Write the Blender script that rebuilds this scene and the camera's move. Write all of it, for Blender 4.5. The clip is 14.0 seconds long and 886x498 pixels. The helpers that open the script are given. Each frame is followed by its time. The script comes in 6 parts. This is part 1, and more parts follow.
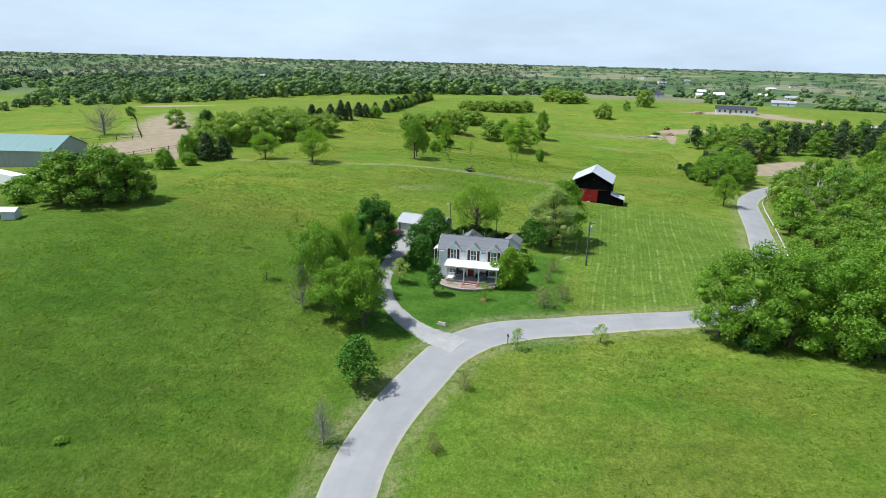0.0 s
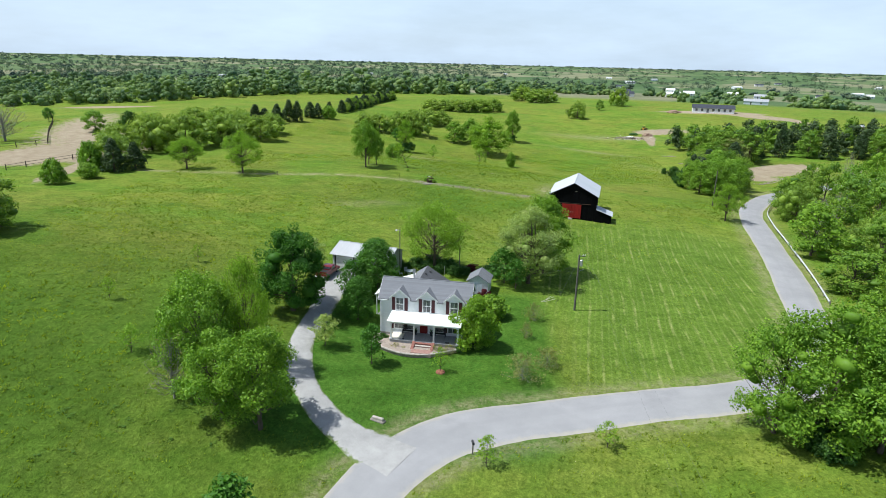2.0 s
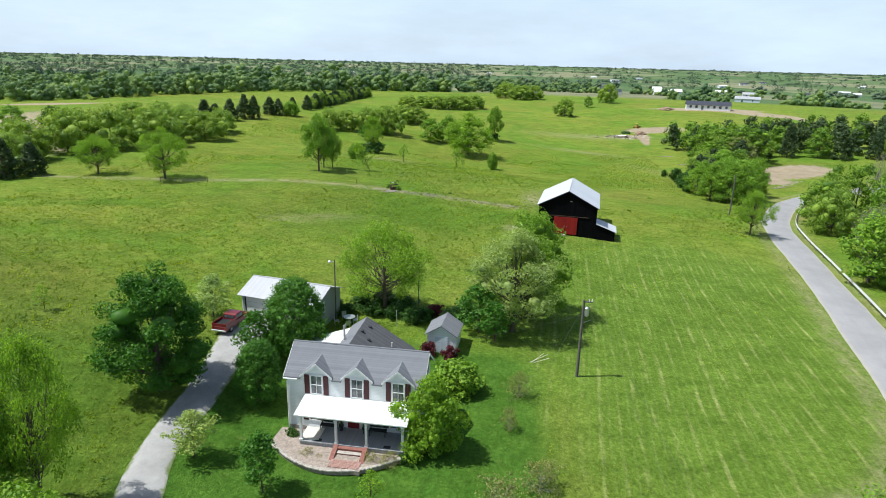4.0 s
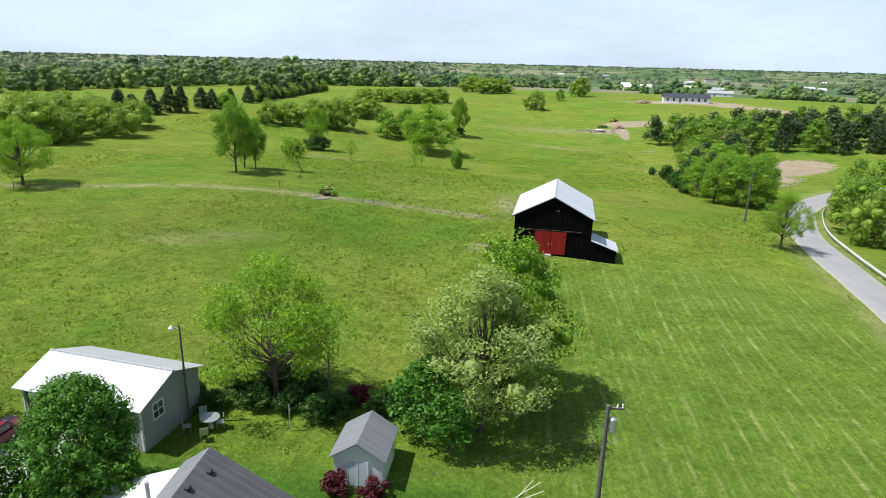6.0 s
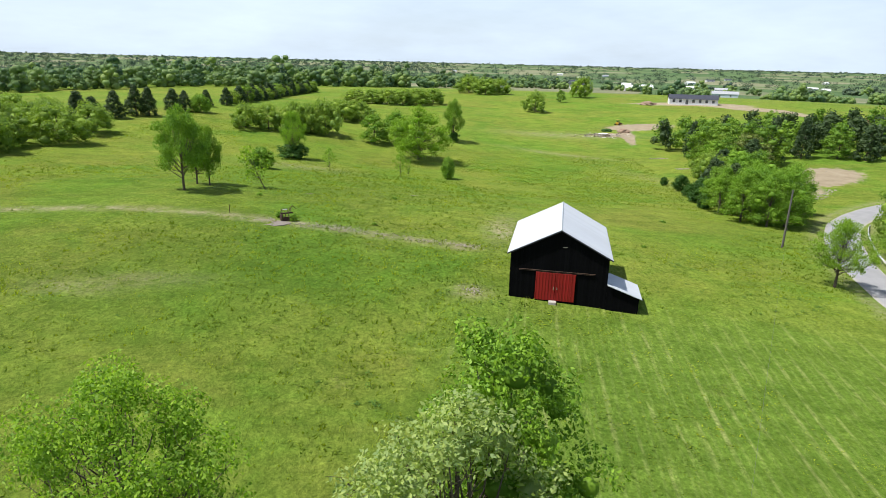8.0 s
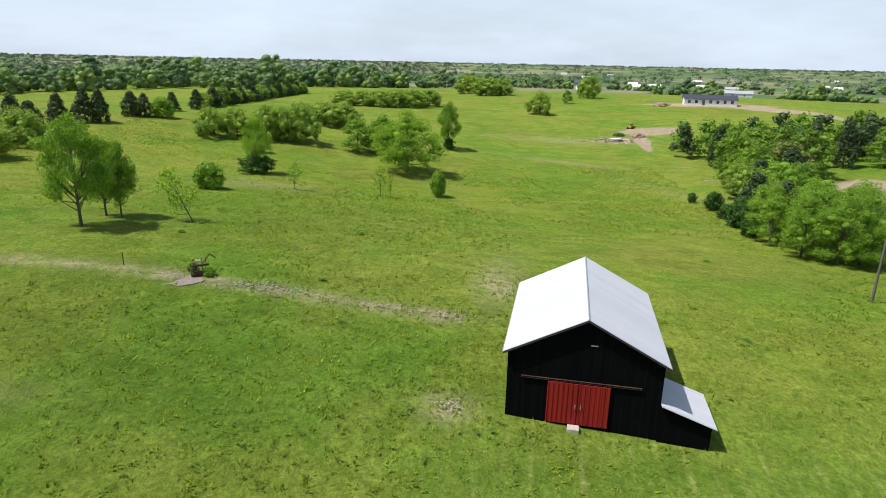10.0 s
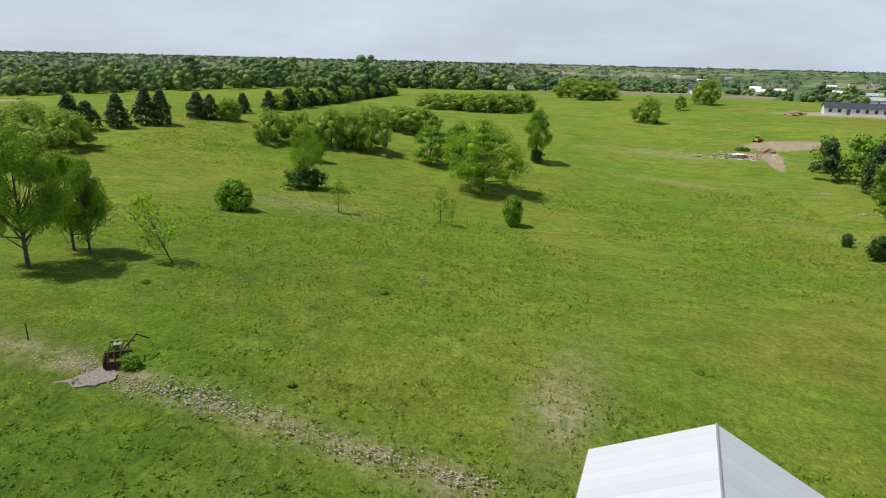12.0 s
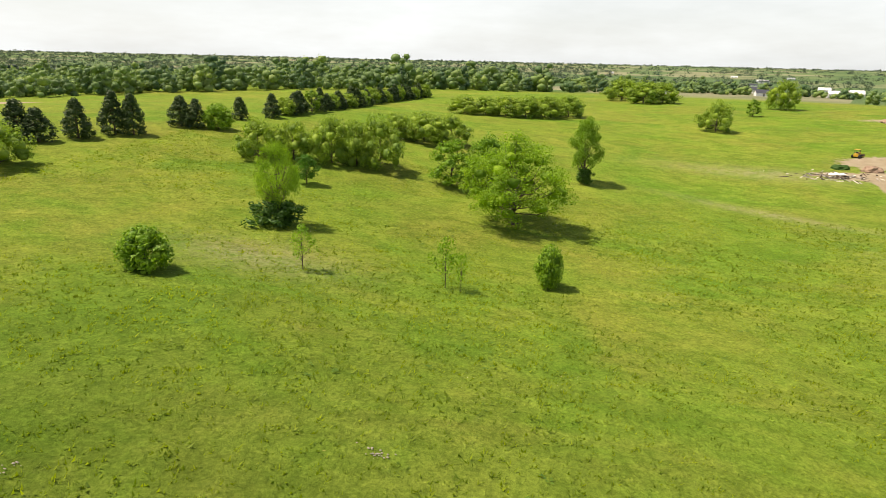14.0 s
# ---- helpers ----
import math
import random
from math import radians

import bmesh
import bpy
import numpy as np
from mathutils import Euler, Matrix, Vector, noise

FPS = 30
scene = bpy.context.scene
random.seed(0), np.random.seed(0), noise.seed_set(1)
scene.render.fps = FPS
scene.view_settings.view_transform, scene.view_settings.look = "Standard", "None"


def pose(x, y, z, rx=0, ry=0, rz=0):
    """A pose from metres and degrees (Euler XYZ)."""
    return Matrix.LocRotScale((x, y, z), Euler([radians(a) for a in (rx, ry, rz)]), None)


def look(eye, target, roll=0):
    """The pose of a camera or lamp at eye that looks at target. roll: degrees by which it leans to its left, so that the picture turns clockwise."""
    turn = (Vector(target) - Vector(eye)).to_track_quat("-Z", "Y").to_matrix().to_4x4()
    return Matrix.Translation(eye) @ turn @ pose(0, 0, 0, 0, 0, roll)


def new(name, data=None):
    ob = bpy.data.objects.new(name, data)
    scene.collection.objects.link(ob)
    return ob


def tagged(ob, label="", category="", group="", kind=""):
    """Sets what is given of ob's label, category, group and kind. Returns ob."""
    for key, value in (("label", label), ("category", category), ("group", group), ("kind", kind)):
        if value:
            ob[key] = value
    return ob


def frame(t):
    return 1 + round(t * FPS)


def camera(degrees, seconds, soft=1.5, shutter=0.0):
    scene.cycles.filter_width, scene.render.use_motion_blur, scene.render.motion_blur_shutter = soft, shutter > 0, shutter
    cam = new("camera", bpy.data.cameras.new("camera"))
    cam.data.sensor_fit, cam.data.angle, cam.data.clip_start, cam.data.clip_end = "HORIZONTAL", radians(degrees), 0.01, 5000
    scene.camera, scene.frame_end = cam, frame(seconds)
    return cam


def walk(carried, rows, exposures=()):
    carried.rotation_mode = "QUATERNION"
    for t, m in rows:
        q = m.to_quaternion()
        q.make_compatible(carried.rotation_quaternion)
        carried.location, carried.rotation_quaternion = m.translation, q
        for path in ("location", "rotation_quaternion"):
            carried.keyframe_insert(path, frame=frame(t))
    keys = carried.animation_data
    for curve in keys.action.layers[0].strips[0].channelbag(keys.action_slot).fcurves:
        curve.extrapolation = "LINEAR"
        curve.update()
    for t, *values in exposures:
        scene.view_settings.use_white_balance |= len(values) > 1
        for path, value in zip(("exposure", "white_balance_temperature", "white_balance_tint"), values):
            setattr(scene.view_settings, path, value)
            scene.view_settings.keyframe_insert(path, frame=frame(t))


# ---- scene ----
cam = camera(72.0, 14.0, soft=0.6)
PATH = [
    (0, (2.749, -99.752, 32.581), (2.479, -97.861, 31.990), 1.49),
    (0.5, (2.387, -94.377, 32.240), (2.111, -92.486, 31.649), 1.41),
    (1, (2.177, -88.279, 31.776), (1.952, -86.382, 31.184), 1.44),
    (1.5, (2.172, -81.754, 31.296), (1.977, -79.852, 30.708), 1.39),
    (2, (2.403, -74.950, 30.701), (2.227, -73.047, 30.113), 1.43),
    (2.5, (3.008, -68.381, 30.240), (2.835, -66.477, 29.652), 1.40),
    (3, (3.428, -62.802, 29.780), (3.263, -60.897, 29.193), 1.35),
    (3.2, (3.476, -60.361, 29.267), (3.311, -58.456, 28.680), 1.39),
    (5.5, (4.435, -33.798, 24.723), (4.401, -31.886, 24.136), 1.46),
    (6, (4.982, -26.664, 23.607), (4.951, -24.753, 23.019), 1.44),
    (6.5, (5.746, -19.748, 23.473), (5.730, -17.836, 22.884), 1.32),
    (7, (6.076, -15.799, 23.479), (6.067, -13.887, 22.891), 1.35),
    (7.5, (6.390, -13.395, 23.436), (6.366, -11.484, 22.848), 1.38),
    (8, (6.655, -11.203, 23.328), (6.627, -9.292, 22.741), 1.42),
    (8.2, (6.760, -10.150, 23.350), (6.738, -8.239, 22.761), 1.42),
    (10.3, (9.378, 13.564, 22.818), (9.334, 15.476, 22.230), 1.26),
    (10.5, (9.708, 15.675, 22.827), (9.662, 17.587, 22.239), 1.39),
    (11, (10.253, 20.465, 22.685), (10.208, 22.376, 22.098), 1.43),
    (11.5, (11.012, 25.395, 22.532), (10.967, 27.306, 21.946), 1.35),
    (12, (11.676, 30.906, 22.591), (11.325, 32.784, 22.001), 1.41),
    (12.5, (11.929, 36.898, 22.468), (11.470, 38.753, 21.877), 1.40),
    (13, (11.603, 43.162, 22.465), (11.127, 45.012, 21.872), 1.36),
    (13.5, (10.940, 50.443, 22.529), (10.455, 52.290, 21.934), 1.37),
    (14, (10.211, 58.078, 22.285), (9.722, 59.924, 21.692), 1.33),
]
walk(cam, [(t, look(eye, aim, roll)) for t, eye, aim, roll in PATH],
     exposures=[(0, 0.12, 5850, 5), (3, 0.19, 5980, 5), (6.5, 0.26, 6180, 7), (8, 0.28, 6280, 8), (10.4, 0.10, 6400, 10), (11, -0.02, 6450, 10), (11.5, -0.18, 6480, 9), (12.3, -0.03, 6550, 9), (13, 0.38, 7500, 11), (14, 0.38, 7800, 11)])

# ---- light ----
SUN_DIR = Vector((-0.48, -0.085, 0.873)).normalized()
world = bpy.data.worlds.new("sky")
scene.world = world
world.use_nodes = True
wn = world.node_tree
sky = wn.nodes.new("ShaderNodeTexSky")
sky.sky_type = "NISHITA"
sky.sun_disc = False
sky.sun_elevation = math.asin(SUN_DIR.z)
sky.sun_rotation = math.atan2(SUN_DIR.x, SUN_DIR.y)
sky.altitude = 250
sky.air_density = 1.0
sky.dust_density = 2.2
sky.ozone_density = 1.0
# thin high cloud over the whole sky
tc = wn.nodes.new("ShaderNodeTexCoord")
mp = wn.nodes.new("ShaderNodeMapping")
mp.inputs["Scale"].default_value = (1.0, 1.0, 4.0)
cl = wn.nodes.new("ShaderNodeTexNoise")
cl.inputs["Scale"].default_value = 2.6
cl.inputs["Detail"].default_value = 5
cl.inputs["Roughness"].default_value = 0.62
cr = wn.nodes.new("ShaderNodeValToRGB")
cr.color_ramp.elements[0].position, cr.color_ramp.elements[0].color = 0.30, (0.64, 0.64, 0.64, 1)
cr.color_ramp.elements[1].position, cr.color_ramp.elements[1].color = 0.70, (0.95, 0.95, 0.95, 1)
cm = wn.nodes.new("ShaderNodeMix")
cm.data_type = "RGBA"
cm.inputs[7].default_value = (8.0, 9.1, 10.5, 1)
wn.links.new(tc.outputs["Generated"], mp.inputs[0])
wn.links.new(mp.outputs[0], cl.inputs["Vector"])
wn.links.new(cl.outputs["Fac"], cr.inputs[0])
sz = wn.nodes.new("ShaderNodeSeparateXYZ")
wn.links.new(tc.outputs["Generated"], sz.inputs[0])
hz = wn.nodes.new("ShaderNodeValToRGB")
hz.color_ramp.elements[0].position, hz.color_ramp.elements[0].color = 0.12, (1, 1, 1, 1)
hz.color_ramp.elements[1].position, hz.color_ramp.elements[1].color = 0.38, (0.10, 0.10, 0.10, 1)
wn.links.new(sz.outputs[2], hz.inputs[0])
thin = wn.nodes.new("ShaderNodeMath")
thin.operation = "MULTIPLY"
wn.links.new(cr.outputs[0], thin.inputs[0])
wn.links.new(hz.outputs[0], thin.inputs[1])
wn.links.new(thin.outputs[0], cm.inputs[0])
wn.links.new(sky.outputs[0], cm.inputs[6])
bg = wn.nodes["Background"]
bg.inputs[1].default_value = 0.092
wn.links.new(cm.outputs[2], bg.inputs[0])
sun_data = bpy.data.lights.new("sun", "SUN")
sun_data.energy, sun_data.angle, sun_data.color = 5.0, radians(0.6), (1.0, 0.955, 0.88)
sun = new("sun", sun_data)
sun.matrix_world = look(SUN_DIR * 100, (0, 0, 0))

# ---- materials ----


class Nodes:
    """A small builder for one material's nodes."""

    def __init__(self, name, rough=0.7, metal=0.0, spec=0.3):
        self.m = bpy.data.materials.new(name)
        self.m.use_nodes = True
        self.t = self.m.node_tree
        self.b = self.t.nodes["Principled BSDF"]
        self.b.inputs["Roughness"].default_value = rough
        self.b.inputs["Metallic"].default_value = metal
        self.b.inputs["Specular IOR Level"].default_value = spec

    def put(self, sock, value):
        if hasattr(value, "links"):
            self.t.links.new(value, sock)
        else:
            sock.default_value = value

    def pos(self):
        return self.t.nodes.new("ShaderNodeNewGeometry").outputs["Position"]

    def local(self):
        return self.t.nodes.new("ShaderNodeTexCoord").outputs["Object"]

    def scaled(self, vec, sx, sy, sz, rz=0.0):
        n = self.t.nodes.new("ShaderNodeMapping")
        self.put(n.inputs[0], vec)
        n.inputs["Scale"].default_value = (sx, sy, sz)
        n.inputs["Rotation"].default_value = (0, 0, rz)
        return n.outputs[0]

    def noise(self, scale, detail=4, rough=0.55, vec=None, warp=0.0):
        n = self.t.nodes.new("ShaderNodeTexNoise")
        n.inputs["Scale"].default_value, n.inputs["Detail"].default_value = scale, detail
        n.inputs["Roughness"].default_value, n.inputs["Distortion"].default_value = rough, warp
        self.put(n.inputs["Vector"], vec if vec is not None else self.pos())
        return n.outputs["Fac"]

    def ramp(self, fac, lo, hi, a=(0, 0, 0, 1), b=(1, 1, 1, 1)):
        n = self.t.nodes.new("ShaderNodeValToRGB")
        e = n.color_ramp.elements
        e[0].position, e[0].color, e[1].position, e[1].color = lo, a, hi, b
        self.put(n.inputs[0], fac)
        return n.outputs[0]

    def mix(self, fac, a, b, how="MIX"):
        n = self.t.nodes.new("ShaderNodeMix")
        n.data_type, n.blend_type = "RGBA", how
        self.put(n.inputs[0], fac), self.put(n.inputs[6], a), self.put(n.inputs[7], b)
        return n.outputs[2]

    def math(self, how, a, b=0.0, clamp=False):
        n = self.t.nodes.new("ShaderNodeMath")
        n.operation, n.use_clamp = how, clamp
        self.put(n.inputs[0], a), self.put(n.inputs[1], b)
        return n.outputs[0]

    def attr(self, name):
        n = self.t.nodes.new("ShaderNodeAttribute")
        n.attribute_name = name
        return n.outputs["Fac"]

    def island(self):
        return self.t.nodes.new("ShaderNodeNewGeometry").outputs["Random Per Island"]

    def each(self):
        return self.t.nodes.new("ShaderNodeObjectInfo").outputs["Random"]

    def sep(self, vec):
        n = self.t.nodes.new("ShaderNodeSeparateXYZ")
        self.put(n.inputs[0], vec)
        return n.outputs

    def bump(self, height, strength=0.4, dist=0.05):
        n = self.t.nodes.new("ShaderNodeBump")
        n.inputs["Strength"].default_value, n.inputs["Distance"].default_value = strength, dist
        self.put(n.inputs["Height"], height)
        self.t.links.new(n.outputs[0], self.b.inputs["Normal"])

    def done(self, colour):
        self.put(self.b.inputs["Base Color"], colour)
        return self.m


def c4(r, g, b):
    return (r, g, b, 1)


def plain(name, rgb, rough=0.6, metal=0.0, vary=0.12, scale=3.0, spec=0.3):
    """Paint, metal or stone with soft stains and a fine grain."""
    n = Nodes(name, rough, metal, spec)
    v = n.local()
    stain = n.ramp(n.noise(scale, 5, 0.6, v), 0.3, 0.75, c4(*[1 - vary] * 3), c4(*[1 + vary * 0.5] * 3))
    grain = n.ramp(n.noise(scale * 14, 3, 0.6, v), 0.3, 0.7, c4(*[1 - vary * 0.5] * 3), c4(1, 1, 1))
    col = n.mix(1.0, n.mix(1.0, c4(*rgb), stain, "MULTIPLY"), grain, "MULTIPLY")
    n.bump(n.noise(scale * 14, 3, 0.6, v), 0.15, 0.01)
    return n.done(col)


def lined(name, rgb, step, axis, depth=0.35, rough=0.6, metal=0.0, vary=0.12, spec=0.3):
    """Boards, laps or ribs: fine lines every step metres along an axis of the object."""
    n = Nodes(name, rough, metal, spec)
    v = n.local()
    s = n.sep(v)[axis]
    saw = n.math("FRACT", n.math("MULTIPLY", s, 1.0 / step))
    line = n.ramp(saw, 0.0, 0.16, c4(*[1 - depth] * 3), c4(1, 1, 1))
    cell = n.math("FLOOR", n.math("MULTIPLY", s, 1.0 / step))
    wn_ = n.t.nodes.new("ShaderNodeTexWhiteNoise")
    wn_.noise_dimensions = "1D"
    n.put(wn_.inputs["W"], cell)
    board = n.ramp(wn_.outputs["Value"], 0, 1, c4(*[1 - vary] * 3), c4(*[1 + vary * 0.3] * 3))
    stain = n.ramp(n.noise(0.9, 5, 0.6, v), 0.25, 0.8, c4(*[1 - vary] * 3), c4(1, 1, 1))
    col = n.mix(1.0, n.mix(1.0, n.mix(1.0, c4(*rgb), line, "MULTIPLY"), board, "MULTIPLY"), stain, "MULTIPLY")
    n.bump(saw, 0.35, 0.02)
    return n.done(col)


def leaf(name, rgb, vary=0.35, trans=0.35, yellow=0.3, by_tree=False):
    n = Nodes(name, 0.55, 0.0, 0.25)
    light = c4(min(1, rgb[0] * (1 + 1.3 * yellow)), rgb[1] * (1 + 0.55 * yellow), rgb[2] * 0.9)
    a = n.mix(n.island(), c4(*[v * (1 - vary) for v in rgb]), light)
    if by_tree:
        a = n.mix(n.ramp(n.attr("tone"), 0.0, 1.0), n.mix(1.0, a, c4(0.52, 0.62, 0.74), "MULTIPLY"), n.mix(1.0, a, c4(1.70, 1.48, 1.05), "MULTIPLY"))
    b = n.mix(n.math("MULTIPLY", n.each(), 0.35), a, c4(rgb[0] * 0.8, rgb[1] * 0.85, rgb[2] * 0.95))
    col = n.mix(n.ramp(n.noise(0.45, 3, 0.6), 0.35, 0.7), b, n.mix(1.0, b, c4(1.25, 1.18, 0.95), "MULTIPLY"))
    n.put(n.b.inputs["Base Color"], col)
    tr = n.t.nodes.new("ShaderNodeBsdfTranslucent")
    n.put(tr.inputs["Color"], n.mix(1.0, col, c4(1.25, 1.3, 0.6), "MULTIPLY"))
    mx = n.t.nodes.new("ShaderNodeMixShader")
    mx.inputs[0].default_value = trans
    n.t.links.new(n.b.outputs[0], mx.inputs[1])
    n.t.links.new(tr.outputs[0], mx.inputs[2])
    n.t.links.new(mx.outputs[0], n.t.nodes["Material Output"].inputs[0])
    return n.m


def grass_material():
    n = Nodes("pasture_grass", 0.9, 0.0, 0.05)
    big = n.noise(0.022, 5, 0.6)
    mid = n.noise(0.11, 6, 0.65, warp=0.6)
    small = n.noise(0.75, 6, 0.7)
    fine = n.noise(7.5, 5, 0.8)
    blades = n.noise(2.1, 9, 0.78, n.scaled(n.pos(), 1.0, 0.7, 1.0), 0.4)
    pasture = n.mix(n.ramp(big, 0.34, 0.66), c4(0.098, 0.168, 0.022), c4(0.186, 0.208, 0.040))
    pasture = n.mix(n.ramp(mid, 0.45, 0.72), pasture, c4(0.104, 0.184, 0.022))
    pasture = n.mix(n.math("MULTIPLY", n.ramp(n.noise(0.05, 5, 0.7), 0.46, 0.68), 0.45), pasture, c4(0.185, 0.175, 0.040))
    seed = n.math("MULTIPLY", n.ramp(n.noise(0.028, 6, 0.66, n.scaled(n.pos(), 0.75, 1.5, 1.0, -0.15), 0.8), 0.48, 0.64), 0.42)
    pasture = n.mix(seed, pasture, c4(0.165, 0.142, 0.040))
    pasture = n.mix(n.math("MULTIPLY", n.ramp(n.noise(0.045, 5, 0.6, n.scaled(n.pos(), 0.8, 1.4, 1.0, 0.3), 0.5), 0.52, 0.66), 0.7), pasture, c4(0.076, 0.158, 0.018))
    lawn = n.mix(n.ramp(n.noise(0.35, 5, 0.65), 0.35, 0.7), c4(0.044, 0.108, 0.016), c4(0.070, 0.140, 0.022))
    # Deeper green: lush grass, plus darkening painted where blades show their shaded sides.
    pasture = n.mix(n.math("MULTIPLY", n.attr("lush_shaded"), 0.8), pasture, n.mix(n.ramp(mid, 0.35, 0.7), c4(0.032, 0.076, 0.010), c4(0.056, 0.106, 0.014)))
    col = n.mix(n.ramp(n.attr("lawn"), 0.25, 0.75), pasture, lawn)
    # mown hay lines that run away from the road
    wob = n.math("MULTIPLY", n.math("SUBTRACT", n.noise(0.03, 2, 0.5), 0.5), 2.2)
    across = n.math("ADD", n.sep(n.scaled(n.pos(), 1, 1, 1, 0.115))[0], wob)
    line = n.math("SINE", n.math("MULTIPLY", across, 4.4))
    line2 = n.math("SINE", n.math("MULTIPLY", across, 7.9))
    broken = n.ramp(n.noise(0.30, 4, 0.7, n.scaled(n.pos(), 3.0, 0.5, 1)), 0.46, 0.66)
    streak = n.math("MULTIPLY", n.math("MULTIPLY", n.ramp(line, 0.55, 1.0), broken), n.attr("mown"))
    streak2 = n.math("MULTIPLY", n.math("MULTIPLY", n.ramp(line2, 0.4, 1.0), 0.35), n.attr("mown"))
    mown = n.mix(n.ramp(small, 0.3, 0.7), c4(0.076, 0.138, 0.020), c4(0.116, 0.172, 0.030))
    col = n.mix(n.attr("mown"), col, mown)
    col = n.mix(n.math("MULTIPLY", streak2, 0.7), col, c4(0.19, 0.235, 0.075))
    col = n.mix(n.math("MULTIPLY", streak, 0.58), col, c4(0.33, 0.33, 0.15))
    # tufts, dry spots, flowers
    col = n.mix(1.0, col, n.ramp(n.noise(0.26, 5, 0.62, n.scaled(n.pos(), 0.8, 1.25, 1.0, -0.1), 0.7), 0.34, 0.66, c4(0.76, 0.80, 0.74), c4(1.20, 1.16, 1.20)), "MULTIPLY")
    col = n.mix(1.0, col, n.ramp(blades, 0.30, 0.70, c4(0.74, 0.80, 0.70), c4(1.86, 1.82, 1.72)), "MULTIPLY")
    col = n.mix(n.math("MULTIPLY", n.ramp(small, 0.46, 0.70), 0.32), col, c4(0.040, 0.105, 0.008))
    col = n.mix(n.math("MULTIPLY", n.ramp(fine, 0.45, 0.72), 0.34), col, c4(0.022, 0.062, 0.005))
    col = n.mix(n.math("MULTIPLY", n.ramp(n.noise(0.19, 6, 0.72), 0.64, 0.74), 0.40), col, c4(0.24, 0.225, 0.095))
    flower = n.math("MULTIPLY", n.ramp(n.noise(2.6, 2, 0.5), 0.74, 0.78), n.ramp(n.noise(0.06, 3, 0.6), 0.5, 0.65))
    col = n.mix(n.math("MULTIPLY", flower, 0.6), col, c4(0.42, 0.38, 0.12))
    col = n.mix(1.0, col, n.ramp(n.noise(3.4, 7, 0.82), 0.32, 0.68, c4(0.54, 0.59, 0.48), c4(1.44, 1.40, 1.38)), "MULTIPLY")
    dry = n.math("MULTIPLY", n.attr("dry"), n.ramp(n.noise(0.8, 6, 0.8), 0.36, 0.56))
    col = n.mix(dry, col, n.mix(n.ramp(n.noise(3.0, 5, 0.8), 0.4, 0.6), c4(0.25, 0.21, 0.12), c4(0.46, 0.40, 0.26)))
    # the patchwork of farther fields, greens tinted bluish to paint in haze
    vor = n.t.nodes.new("ShaderNodeTexVoronoi")
    vor.inputs["Scale"].default_value = 0.0062
    n.put(vor.inputs["Vector"], n.scaled(n.pos(), 1, 0.6, 0, 0.5))
    field = n.mix(n.ramp(n.sep(vor.outputs["Color"])[0], 0.70, 0.74), n.mix(n.sep(vor.outputs["Color"])[1], c4(0.075, 0.128, 0.058), c4(0.125, 0.168, 0.080)), c4(0.215, 0.21, 0.135))
    field = n.mix(1.0, field, n.ramp(n.noise(0.012, 5, 0.65), 0.35, 0.65, c4(0.72, 0.78, 0.78), c4(1.22, 1.18, 1.15)), "MULTIPLY")
    col = n.mix(n.attr("far"), col, field)
    soil = n.mix(n.ramp(n.noise(0.35, 6, 0.7), 0.3, 0.7), c4(0.28, 0.215, 0.150), c4(0.40, 0.33, 0.245))
    edge = n.math("ADD", n.attr("dirt"), n.math("MULTIPLY", n.math("SUBTRACT", n.noise(0.6, 5, 0.7), 0.5), 0.9))
    col = n.mix(n.ramp(edge, 0.42, 0.6), col, soil)
    crop = n.math("ADD", n.attr("yellow"), n.math("MULTIPLY", n.math("SUBTRACT", n.noise(0.12, 5, 0.7), 0.5), 0.8))
    col = n.mix(n.math("MULTIPLY", n.ramp(crop, 0.45, 0.65), 0.5), col, c4(0.34, 0.31, 0.03))
    n.bump(n.math("ADD", n.math("MULTIPLY", blades, 1.2), n.math("MULTIPLY", small, 1.0)), 0.75, 0.4)
    n.b.inputs["Sheen Weight"].default_value = 0.10
    n.b.inputs["Sheen Roughness"].default_value = 0.45
    n.b.inputs["Sheen Tint"].default_value = (0.55, 0.72, 0.06, 1)
    return n.done(col)


def road_material():
    n = Nodes("pale_asphalt", 0.85, 0.0, 0.2)
    col = n.mix(n.ramp(n.noise(0.25, 6, 0.65), 0.3, 0.7), c4(0.295, 0.29, 0.295), c4(0.37, 0.36, 0.365))
    col = n.mix(n.math("MULTIPLY", n.ramp(n.noise(0.12, 4, 0.6), 0.60, 0.70), 0.35), col, c4(0.22, 0.215, 0.22))
    col = n.mix(n.ramp(n.noise(24, 3, 0.7), 0.3, 0.75), n.mix(1.0, col, c4(0.82, 0.82, 0.82), "MULTIPLY"), col)
    edge = n.math("ADD", n.attr("edge"), n.math("MULTIPLY", n.math("SUBTRACT", n.noise(1.1, 5, 0.7), 0.5), 0.5))
    col = n.mix(n.ramp(edge, 0.78, 0.98), col, c4(0.38, 0.35, 0.30))
    track = n.ramp(n.math("SINE", n.math("MULTIPLY", n.attr("side"), 9.0)), 0.2, 1.0)
    col = n.mix(n.math("MULTIPLY", track, 0.16), col, c4(0.24, 0.235, 0.24))
    n.bump(n.noise(24, 3, 0.7), 0.3, 0.01)
    return n.done(col)


